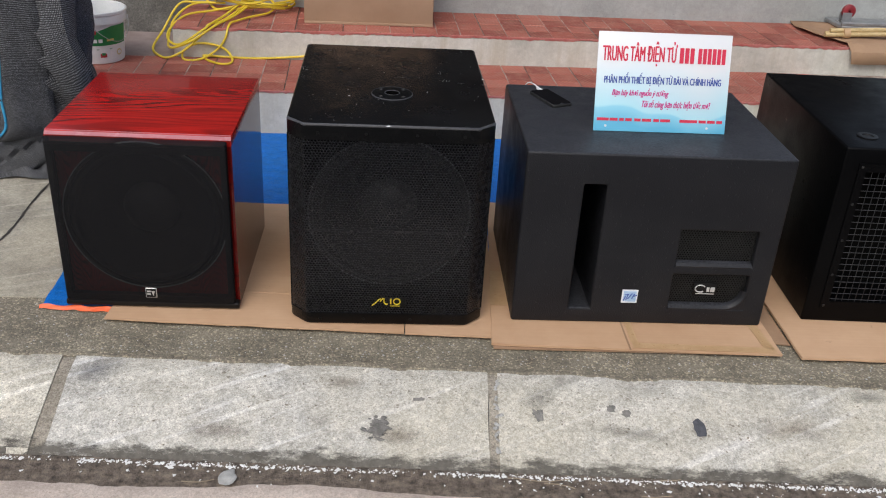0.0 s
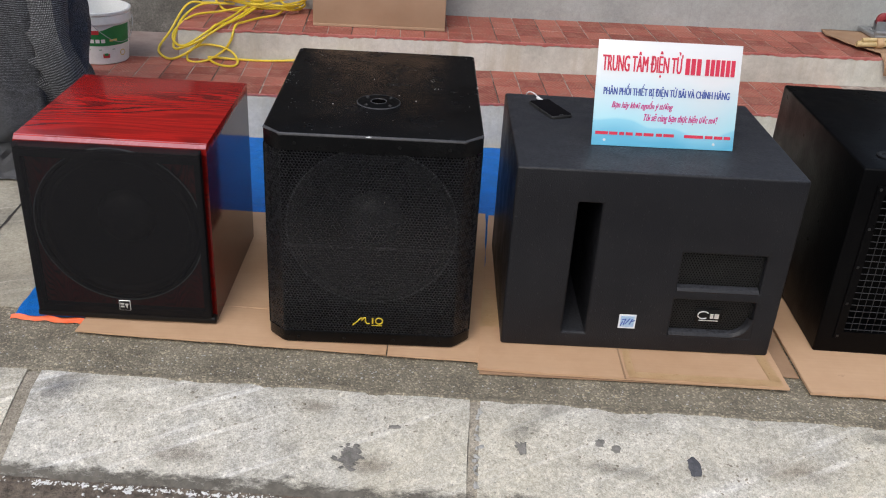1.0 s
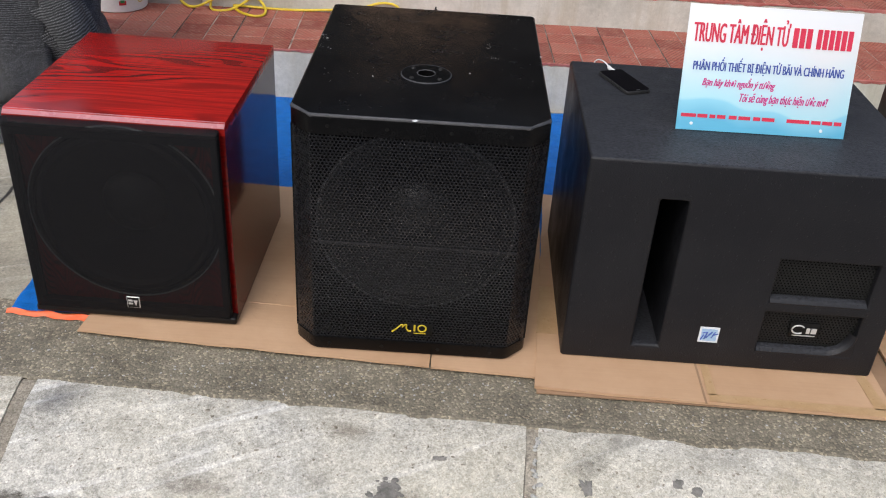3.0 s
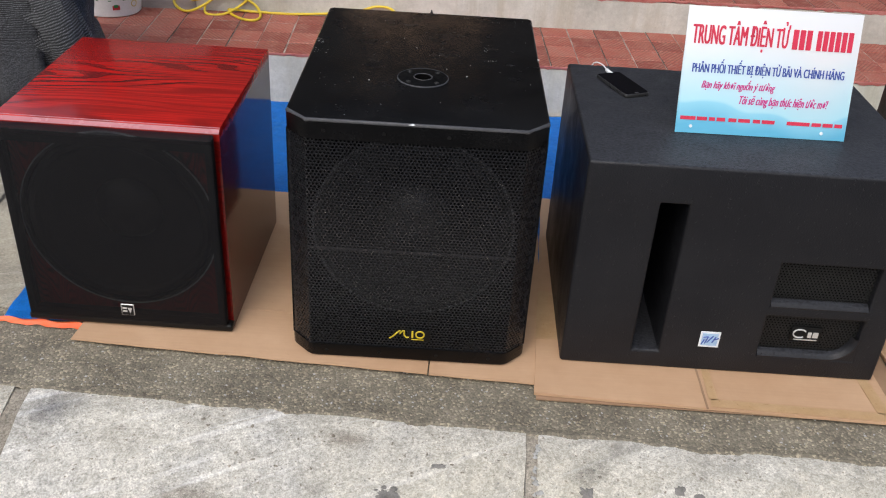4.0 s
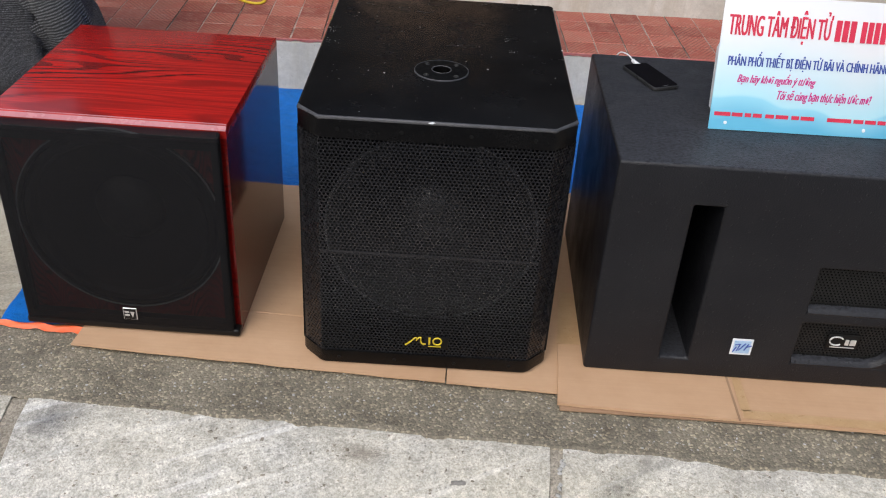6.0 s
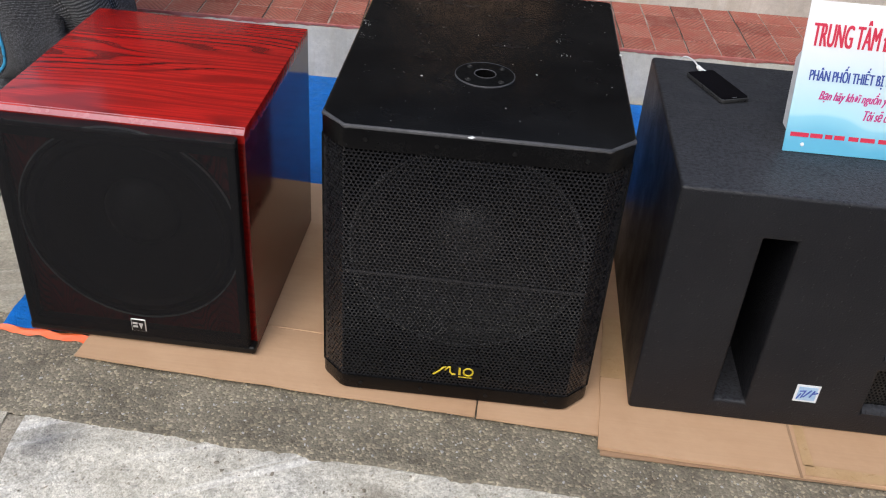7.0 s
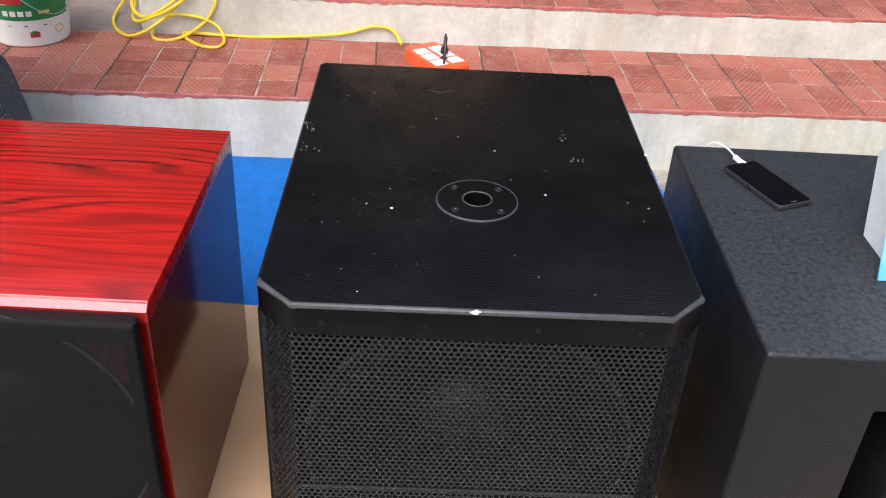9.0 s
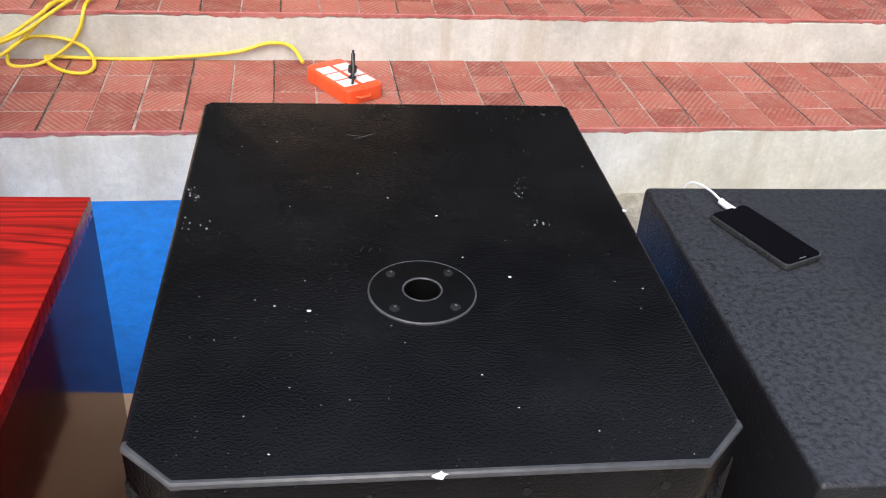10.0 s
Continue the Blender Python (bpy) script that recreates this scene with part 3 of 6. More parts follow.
def hex_grille(name, u0, u1, v0, v1, pitch, hole, place, material, parent, solid=None, depth=0.0026, label=""):
    """Perforated sheet: one hexagonal cell with a hole for every perforation."""
    verts, faces = [], []
    R = pitch / math.sqrt(3)
    rows = int((v1 - v0) / (pitch * math.sqrt(3) / 2)) + 1
    cols = int((u1 - u0) / pitch) + 1
    cs = [(math.cos(radians(60 * k + 30)), math.sin(radians(60 * k + 30))) for k in range(6)]
    for r in range(rows):
        for c in range(cols):
            u = u0 + (c + 0.5 * (r % 2)) * pitch
            w = v0 + r * pitch * math.sqrt(3) / 2
            if u > u1:
                continue
            n = len(verts)
            if solid and solid(u, w):
                verts += [place(u + R * a, w + R * b2, 0) for a, b2 in cs]
                faces.append(tuple(range(n, n + 6)))
                continue
            verts += [place(u + R * a, w + R * b2, 0) for a, b2 in cs]
            verts += [place(u + hole * a, w + hole * b2, 0) for a, b2 in cs]
            verts += [place(u + hole * a, w + hole * b2, depth) for a, b2 in cs]
            for k in range(6):
                l = (k + 1) % 6
                faces.append((n + k, n + l, n + 6 + l, n + 6 + k))
                faces.append((n + 6 + k, n + 6 + l, n + 12 + l, n + 12 + k))
    me = bpy.data.meshes.new(name)
    me.from_pydata(verts, [], faces)
    me.materials.append(material)
    ob = new(name, me)
    ob.parent = parent
    if label:
        ob["label"] = label
    return ob


def lettering(name, text, width, height, m, material, parent, shear=0.0, bold=0.0):
    """Flat letters of the built-in font, stretched to a width and height; m places them in the parent's space."""
    cu = bpy.data.curves.new(name, "FONT")
    cu.body, cu.align_x, cu.shear, cu.resolution_u = text, "LEFT", shear, 3
    tmp = new(name, cu)
    me = bpy.data.meshes.new_from_object(tmp.evaluated_get(bpy.context.evaluated_depsgraph_get()))
    bpy.data.objects.remove(tmp)
    co = np.array([v.co[:] for v in me.vertices])
    lo, hi = co.min(0), co.max(0)
    for v in me.vertices:
        v.co = ((v.co.x - lo[0]) / (hi[0] - lo[0]) * width, (v.co.y - lo[1]) / (hi[1] - lo[1]) * height, 0)
    if bold:
        vs = [v.co.copy() for v in me.vertices]
        fs = [tuple(p.vertices) for p in me.polygons]
        n = len(vs)
        me = bpy.data.meshes.new(name)
        me.from_pydata([(v.x + bold * k, v.y, 0.0002 * k) for k in range(3) for v in vs], [], [tuple(i + n * k for i in f) for k in range(3) for f in fs])
    me.materials.clear()
    me.materials.append(material)
    ob = new(name, me)
    ob.parent = parent
    ob.matrix_local = m
    return ob


def blob(bm, x, y, z, r, n=9, jag=0.35, squash=1.0, rot=0.0, h=0.0006, rng=random):
    """A small flat irregular patch, slightly domed."""
    ring = []
    for i in range(n):
        a = 2 * math.pi * i / n
        q = r * (1 + jag * (rng.random() * 2 - 1))
        px, py = q * math.cos(a), q * math.sin(a) * squash
        ring.append(bm.verts.new((x + px * math.cos(rot) - py * math.sin(rot), y + px * math.sin(rot) + py * math.cos(rot), z)))
    top = bm.verts.new((x, y, z + h))
    for i in range(n):
        bm.faces.new((ring[i], ring[(i + 1) % n], top))
    return bm


def driver(parent, cx, cz, y, r, ring_mat, trim):
    """Loudspeaker driver that faces -y: frame ring, rubber surround, cone and dust cap."""
    bm = lathe(bmesh.new(), [(r * 1.05, y), (r * 1.05, y - 0.006), (r * 1.0, y - 0.007), (r * 0.985, y)], 72, (cx, 0, cz))
    ring = part("frame_ring", bm, ring_mat, parent)
    bm = lathe(bmesh.new(), [(r * 0.985, y), (r * 0.95, y - 0.009), (r * 0.9, y - 0.009), (r * 0.86, y + 0.002)], 72, (cx, 0, cz))
    part("surround", bm, M["rubber"], ring)
    bm = lathe(bmesh.new(), [(r * 0.86, y + 0.002), (r * 0.6, y + 0.035), (r * 0.36, y + 0.062)], 72, (cx, 0, cz))
    part("cone", bm, M["cone"], ring)
    bm = lathe(bmesh.new(), [(r * 0.37, y + 0.062), (r * 0.33, y + 0.045), (r * 0.22, y + 0.030), (r * 0.1, y + 0.023), (0.001, y + 0.021)], 48, (cx, 0, cz))
    part("dust_cap", bm, M["dust_cap"], ring)
    bm = lathe(bmesh.new(), [(r * 1.052, y - 0.0055), (r * 1.050, y - 0.0085), (r * 1.036, y - 0.0085), (r * 1.034, y - 0.0055)], 72, (cx, 0, cz))
    part("trim_ring", bm, trim, ring)
    return ring


# ---------------- ground and setting ----------------
def sheet(name, x0, x1, y0, y1, nx, ny, zf, material, label, category, kind="structure"):
    bm = bmesh.new()
    g = [[bm.verts.new((x0 + (x1 - x0) * i / nx, y0 + (y1 - y0) * j / ny, zf(x0 + (x1 - x0) * i / nx, y0 + (y1 - y0) * j / ny))) for j in range(ny + 1)] for i in range(nx + 1)]
    for i in range(nx):
        for j in range(ny):
            bm.faces.new((g[i][j], g[i + 1][j], g[i + 1][j + 1], g[i][j + 1]))
    return solo(name, bm, material, Matrix(), label, category, kind=kind)


KERB_TURN = -1.8
KERB = pose(0.246, 2.056, 0, 0, 0, KERB_TURN)

# Unseen ground and roadway, dark so less light bounces onto the fronts.
sheet("ground", -400, 400, -400, 400, 4, 4, lambda x, y: -0.135, M["low_bounce"], "ground reaching far out, made dark to cut bounced light", "ground")
sheet("road", -7, 7, -6.0, 2.2, 100, 80, lambda x, y: -0.116 + 0.006 * noise.noise((x * 2, y * 3, 0)), M["low_bounce"], "unseen roadway, made dark to cut bounced light", "road")
bm = bmesh.new()
rows = []
for i in range(701):
    x = -7 + 0.02 * i
    ye = 1.22 + 0.10 * noise.noise((x * 1.3, 2, 0)) + 0.04 * noise.noise((x * 6, 3, 0)) + 0.02 * noise.noise((x * 23, 4, 0))
    yk = 1.705 - 0.02 * x + 0.030 * noise.noise((x * 1.9, 8, 0)) + 0.012 * noise.noise((x * 9, 9, 0)) + 0.006 * noise.noise((x * 31, 9, 0))
    rows.append([bm.verts.new((x, ye + (yk - ye) * j / 14, -0.107 - (0.012 if j in (0, 14) else 0) + 0.003 * noise.noise((x * 2, j * 0.3, 1)))) for j in range(15)])
for a, b2 in zip(rows, rows[1:]):
    for j in range(14):
        bm.faces.new((a[j], b2[j], b2[j + 1], a[j + 1]))
solo("road_silt", bm, M["road"], Matrix(), "pale beige dried silt along the road edge", "silt", kind="structure")

bm = box(bmesh.new(), -7.0, 7.0, 2.40, 7.0, -0.13, -0.002)
solo("pavement", bm, M["slab"], Matrix(), "worn grey cement pavement with pale patches", "pavement", kind="structure")
bm = bmesh.new()
prism(bm, [(-7.0, 2.405), (-7.0, 2.286), (7.0, 1.846), (7.0, 2.405)][::-1], -0.13, -0.004)
solo("pavement_edge", bm, M["aggregate"], Matrix(), "dark strip of washed aggregate behind the kerb", "pavement", kind="structure")
bm = bmesh.new()
rows = []
for i in range(61):
    y = 2.41 + i * 0.024
    x = -1.395 + 0.012 * noise.noise((y * 4, 0, 0)) + 0.004 * noise.noise((y * 30, 0, 0))
    w = 0.0042 + 0.0035 * noise.noise((y * 14, 3, 0))
    rows.append([bm.verts.new((x - w, y, 0.0002)), bm.verts.new((x + w, y, 0.0002))])
for a, b2 in zip(rows, rows[1:]):
    bm.faces.new((a[0], a[1], b2[1], b2[0]))
solo("pavement_joint", bm, M["damp"], Matrix(), "dark open joint between pavement slabs", "joint", kind="structure")

# kerb stones: sloped face running down to the gutter
kerb = solo("kerb", box(bmesh.new(), -7.1, 7.1, -0.27, 0.0, -0.20, -0.139), M["mortar"], KERB, "sloping grey concrete kerb of cast stones", "kerb", kind="structure")
kprof = [(0.012, -0.02), (0.008, -0.004), (-0.004, 0.0), (-0.066, -0.014), (-0.132, -0.037), (-0.197, -0.062), (-0.258, -0.084), (-0.288, -0.096), (-0.303, -0.110), (-0.308, -0.135)]
L = 1.207
for k in range(-6, 6):
    rng = random.Random(k + 20)
    bm = bmesh.new()
    n = 60
    x0, x1 = k * L + 0.006, (k + 1) * L - 0.006
    if k == -1:
        x0, x1 = x0 + 0.026, x1 - 0.016
    rows = []
    for i in range(n + 1):
        x = x0 + (x1 - x0) * i / n
        rows.append([bm.verts.new((x + 0.004 * noise.noise((x * 30, y * 30, k)), y + 0.004 * noise.noise((x * 9, y * 9, k + 5)), z + 0.0035 * noise.noise((x * 6, y * 12, k + 9)))) for y, z in kprof])
    for a, b2 in zip(rows, rows[1:]):
        for j in range(len(kprof) - 1):
            bm.faces.new((a[j], b2[j], b2[j + 1], a[j + 1]))
    bm.faces.new(rows[0][::-1])
    bm.faces.new(rows[-1])
    part("kerb_stone", bm, M["kerb"], kerb)
bm = bmesh.new()
for k in range(-6, 7):
    for (ya, za), (yb, zb2) in zip(kprof[2:-1], kprof[3:-1]):
        vs = [bm.verts.new((k * L + dx, y + 0.001, z - 0.005)) for dx, y, z in ((-0.032, ya, za), (0.042, ya, za), (0.042, yb, zb2), (-0.032, yb, zb2))]
        bm.faces.new(vs)
part("joint_bed", bm, M["mortar"], kerb)

# steps, turned a little against the kerb
STEP = pose(0, 3.900, 0, 0, 0, 2.8)
Z1, Z2, D1, D2 = 0.205, 0.35, 0.485, 0.957
bm = box(bmesh.new(), -5.5, 5.5, 0.0, D2 + 0.1, -0.12, Z1 - 0.012, 0.004, 1)
step_1 = solo("step_1", bm, M["riser"], STEP, "lower whitewashed concrete step with red clay tiles", "step", kind="structure")
bm = box(bmesh.new(), -1.1135, 5.5, D1, D2 + 0.1, Z1 - 0.02, Z2 - 0.012, 0.004, 1)
step_2 = solo("step_2", bm, M["riser"], STEP, "upper whitewashed concrete step with red clay tiles", "step", kind="structure")
bm = box(bmesh.new(), -5.5, -1.118, D1 + 0.001, D2 - 0.032, Z1 - 0.02, Z1 - 0.001, 0.002, 1)
solo("landing", bm, M["landing"], STEP, "smooth mauve-brown cement landing beside the step", "landing", kind="structure")
bm = box(bmesh.new(), -1.090, 5.5, D2, D2 + 0.2, -0.1, 0.60)
solo("wall_north", bm, M["wall"], STEP, "plain grey rendered house wall", "wall", kind="structure")
bm = bmesh.new()
for k in range(25):
    box(bm, -2.15, 2.7, D2 + 0.03 + 0.012 * (k % 2), D2 + 0.12, 0.60 + k * 0.1, 0.70 + k * 0.1)
solo("shop_front", bm, M["shutter"], STEP, "dark closed shop front above the low wall", "shop front", kind="structure")
bm = box(bmesh.new(), -5.5, -1.093, D2 - 0.03, D2 + 0.2, -0.1, 0.9, 0.01, 2)
solo("wall_west", bm, M["old_wall"], STEP, "mould-stained dark grey cement wall", "wall", kind="structure")

# nosing: uneven red smear along the front of each tread
for st, x0, x1, yy, zz in ((step_1, -2.0, 2.6, 0.0, Z1), (step_2, -1.11, 2.4, D1, Z2)):
    bm = bmesh.new()
    n = 260
    top, low, back = [], [], []
    for i in range(n + 1):
        x = x0 + (x1 - x0) * i / n
        d = 0.013 + 0.007 * noise.noise((x * 7, zz, 1)) + 0.008 * noise.noise((x * 41, zz, 4))
        back.append(bm.verts.new((x, yy + 0.004, zz - 0.0012)))
        top.append(bm.verts.new((x, yy - 0.0022, zz - 0.0022)))
        low.append(bm.verts.new((x, yy - 0.0012, zz - max(d, 0.005))))
    for i in range(n):
        bm.faces.new((back[i], back[i + 1], top[i + 1], top[i]))
        bm.faces.new((top[i], top[i + 1], low[i + 1], low[i]))
    part("nosing", bm, M["tile_red"], st, "ragged red mortar edge")
    bm = box(bmesh.new(), x0, x1, yy + 0.003, (D1 if zz == Z1 else D2) - 0.001, zz - 0.0125, zz - 0.0022)
    part("tile_bed", bm, M["grout"], st)

# ---------------- sheets under the loudspeakers ----------------
def wavy_sheet(name, corners, z, thick, material, label, category, nx=24, ny=24, amp=0.003, seed=0, rag=0.002, uv=False):
    """Thin board or cloth between four corners (front-left, front-right, back-right, back-left)."""
    bm = bmesh.new()
    a, b2, c, d = [Vector((*p, 0)) for p in corners]
    lay = bm.loops.layers.uv.new("uv") if uv else None
    top, bot = [], []
    for i in range(nx + 1):
        s = i / nx
        rt, rb = [], []
        for j in range(ny + 1):
            t = j / ny
            p = (a * (1 - s) + b2 * s) * (1 - t) + (d * (1 - s) + c * s) * t
            edge = 1 if (i in (0, nx) or j in (0, ny)) else 0
            p = p + edge * rag * Vector((noise.noise((p.x * 14, p.y * 14, seed)), noise.noise((p.x * 14, p.y * 14, seed + 7)), 0))
            dz = amp * (1 + noise.noise((p.x * 5, p.y * 5, seed + 3)))
            rt.append(bm.verts.new((p.x, p.y, z + thick + dz)))
            rb.append(bm.verts.new((p.x, p.y, z + dz * 0.9)))
        top.append(rt)
        bot.append(rb)
    for i in range(nx):
        for j in range(ny):
            f = bm.faces.new((top[i][j], top[i + 1][j], top[i + 1][j + 1], top[i][j + 1]))
            if uv:
                for lp, (p, q) in zip(f.loops, ((i, j), (i + 1, j), (i + 1, j + 1), (i, j + 1))):
                    lp[lay].uv = (p / nx * (b2 - a).length, q / ny * (d - a).length)
            bm.faces.new((bot[i][j], bot[i][j + 1], bot[i + 1][j + 1], bot[i + 1][j]))
    for i in range(nx):
        bm.faces.new((bot[i][0], bot[i + 1][0], top[i + 1][0], top[i][0]))
        bm.faces.new((bot[i][ny], top[i][ny], top[i + 1][ny], bot[i + 1][ny]))
    for j in range(ny):
        bm.faces.new((bot[0][j], top[0][j], top[0][j + 1], bot[0][j + 1]))
        bm.faces.new((bot[nx][j], bot[nx][j + 1], top[nx][j + 1], top[nx][j]))
    return solo(name, bm, material, Matrix(), label, category)


tarp = wavy_sheet("tarpaulin", ((-1.112, 2.338), (0.55, 2.50), (0.55, 3.905), (-1.16, 3.86)), 0.0, 0.002, M["tarp"], "creased blue plastic tarpaulin laid on the pavement", "tarpaulin", 70, 60, 0.0015, 2, 0.01, True)
# folded front corner that shows the orange underside
bm = bmesh.new()
n = 36
rows = []
for i in range(n + 1):
    s = i / n
    x = -1.115 + 0.225 * s
    yf = 2.338 - 0.006 * s + 0.003 * math.sin(s * 17)
    rows.append([bm.verts.new((x, yf + 0.010, 0.0055)), bm.verts.new((x, yf + 0.004, 0.0095 + 0.002 * math.sin(s * 15))), bm.verts.new((x, yf, 0.0080)), bm.verts.new((x, yf - 0.005, 0.004)), bm.verts.new((x, yf - 0.007 - 0.006 * s + 0.002 * math.sin(s * 31), 0.001))])
for a, b2 in zip(rows, rows[1:]):
    for j in range(4):
        bm.faces.new((a[j], b2[j], b2[j + 1], a[j + 1]))
part("folded_edge", bm, M["tarp_orange"], tarp, "orange underside at the fold")

card_a = wavy_sheet("cardboard_sheet", ((-0.903, 2.269), (-0.013, 2.232), (0.0, 3.12), (-0.86, 3.10)), 0.0045, 0.004, M["card"], "flattened tan cardboard under the red loudspeaker", "cardboard", 40, 30, 0.0016, 5, 0.0025)
bm = bmesh.new()
tube(bm, [(-0.88 + 0.05 * i, 2.452 - 0.001 * i + 0.002 * math.sin(i), 0.0105) for i in range(18)], 0.0016, 5)
part("crease", bm, M["card"], card_a)
wavy_sheet("cardboard_sheet", ((-0.009, 2.231), (0.262, 2.222), (0.30, 3.20), (0.004, 3.20)), 0.0035, 0.004, M["card"], "narrow tan cardboard strip under the middle loudspeaker", "cardboard", 20, 30, 0.0016, 8, 0.003)
card_c = wavy_sheet("cardboard_sheet", ((0.246, 2.183), (1.117, 2.161), (1.10, 3.10), (0.31, 3.18)), 0.0050, 0.0075, M["card"], "double tan cardboard flap under the wide loudspeaker", "cardboard", 40, 30, 0.0014, 11, 0.0025)
bm = box(bmesh.new(), 0.252, 1.112, 2.172, 2.30, 0.0008, 0.0044)
part("lower_layer", bm, M["card_dark"], card_c)
bm = bmesh.new()
prism(bm, [(0.668, 2.176), (1.105, 2.165), (1.099, 2.193), (0.672, 2.203)], 0.0150, 0.0156)
prism(bm, [(1.070, 2.190), (1.103, 2.190), (1.088, 2.318), (1.062, 2.318)], 0.0150, 0.0156)
prism(bm, [(0.668, 2.20), (0.690, 2.20), (0.690, 2.318), (0.670, 2.318)], 0.0150, 0.0156)
part("tape", bm, M["tape"], card_c, "brown packing tape border")
bm = box(bmesh.new(), 0.656, 0.661, 2.166, 2.318, 0.0140, 0.0154)
part("seam", bm, M["card_dark"], card_c)
bm = bmesh.new()
prism(bm, [(0.258, 2.40), (0.322, 2.40), (0.335, 2.62), (0.275, 2.62)], 0.0148, 0.0155)
part("tape", bm, M["tape"], card_c, "wrinkled clear brown tape")
wavy_sheet("cardboard_sheet", ((1.172, 2.148), (2.05, 2.13), (2.05, 3.0), (1.165, 2.95)), 0.005, 0.008, M["card"], "thick tan cardboard under the mesh-fronted loudspeaker", "cardboard", 30, 30, 0.0014, 14, 0.0025)
wavy_sheet("cardboard_sheet", ((1.06, 2.235), (1.166, 2.229), (1.166, 2.60), (1.06, 2.60)), 0.001, 0.003, M["card_dark"], "greyed cardboard scrap showing between the sheets", "cardboard", 8, 8, 0.001, 17, 0.003)


# ---------------- red loudspeaker ----------------
def red_sub():
    w, d, h = 0.516, 0.543, 0.549
    t = thing("subwoofer", pose(-0.774, 2.36, 0.0150, 0, 0, 0), "glossy rosewood-red subwoofer with a black cloth front", "loudspeaker", "loudspeakers on the pavement")
    hw = w / 2
    bm = box(bmesh.new(), -hw, hw, 0.0, d, h - 0.03, h, 0.011, 1, lambda e: min(v.co.z for v in e.verts) > h - 0.001 and max(v.co.y for v in e.verts) < 0.001)
    es = [e for e in bm.edges if all(v.co.z > h - 0.02 for v in e.verts)]
    bmesh.ops.bevel(bm, geom=es, offset=0.0018, segments=2, profile=0.5, affect="EDGES")
    top = part("top_panel", bm, M["rosewood"], t)
    # Strip over the chamfer that carries its sky reflection as pink colour.
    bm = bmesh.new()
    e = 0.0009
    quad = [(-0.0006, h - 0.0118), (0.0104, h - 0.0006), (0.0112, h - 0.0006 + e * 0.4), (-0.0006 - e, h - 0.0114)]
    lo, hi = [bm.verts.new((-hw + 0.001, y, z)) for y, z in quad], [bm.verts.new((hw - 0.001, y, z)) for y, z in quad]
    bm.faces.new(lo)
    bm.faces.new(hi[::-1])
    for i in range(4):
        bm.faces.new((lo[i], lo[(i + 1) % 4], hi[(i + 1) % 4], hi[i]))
    part("edge_band", bm, M["edge_band"], top, "front edge strip with the sky's pale sheen painted pink")
    # Panels other than the top use the rosewood with shade in its colour.
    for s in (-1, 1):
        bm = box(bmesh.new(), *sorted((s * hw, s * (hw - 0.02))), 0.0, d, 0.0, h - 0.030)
        part("side_panel", bm, M["rosewood_side_shaded"], t)
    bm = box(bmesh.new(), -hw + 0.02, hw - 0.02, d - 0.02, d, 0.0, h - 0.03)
    part("back_panel", bm, M["rosewood_side_shaded"], t)
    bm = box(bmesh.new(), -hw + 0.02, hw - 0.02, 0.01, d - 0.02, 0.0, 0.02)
    part("bottom_panel", bm, M["rosewood_side_shaded"], t)
    cz = h * 0.53
    bm = baffle(bmesh.new(), hw - 0.02, 0.0, h - 0.03, 0.222, 0.006, cz)
    part("front_baffle", bm, M["rosewood_baffle"], t)
    driver(t, 0, cz, 0.005, 0.225, M["rubber"], M["silver"])
    bm = box(bmesh.new(), -hw + 0.003, hw - 0.010, -0.028, -0.0035, 0.012, h - 0.0135, 0.011, 4, lambda e: max(v.co.y for v in e.verts) < -0.02 or abs(e.verts[0].co.z - e.verts[1].co.z) > 0.1)
    bmesh.ops.delete(bm, geom=[f for f in bm.faces if all(v.co.y > -0.004 for v in f.verts)], context="FACES")
    g = part("grille", bm, M["cloth"], t, "black stretched cloth grille")
    bm = box(bmesh.new(), -hw, hw + 0.001, -0.026, 0.012, 0.0, 0.020, 0.006, 3)
    part("plinth", bm, M["badge_black"], t, "black front plinth")
    bm = bmesh.new()
    for x0, x1, z0, z1 in ((-hw + 0.005, -hw + 0.022, 0.021, h - 0.03), (hw - 0.030, hw - 0.013, 0.021, h - 0.03), (-hw + 0.022, hw - 0.030, 0.021, 0.04), (-hw + 0.022, hw - 0.030, h - 0.05, h - 0.03)):
        box(bm, x0, x1, -0.024, -0.005, z0, z1)
    part("grille_frame", bm, M["badge_black"], g)
    # square badge: pale rim on black with plain marks
    bm = box(bmesh.new(), -0.0165, 0.0165, -0.0315, -0.0285, 0.036, 0.069, 0.001, 1)
    bd = part("badge", bm, M["silver"], t, "small square black and white badge")
    bm = box(bmesh.new(), -0.0145, 0.0145, -0.0325, -0.0312, 0.038, 0.067)
    part("badge_field", bm, M["badge_black"], bd)
    bm = bmesh.new()
    for x0, x1, z0, z1 in ((-0.012, -0.001, 0.056, 0.061), (-0.012, -0.001, 0.047, 0.052)):
        box(bm, x0, x1, -0.0332, -0.0322, z0, z1)
    bm.faces.new([bm.verts.new((x, -0.0332, z)) for x, z in ((0.001, 0.060), (0.012, 0.060), (0.0065, 0.043))])
    part("badge_mark", bm, M["silver"], bd)
    return t


red_sub()


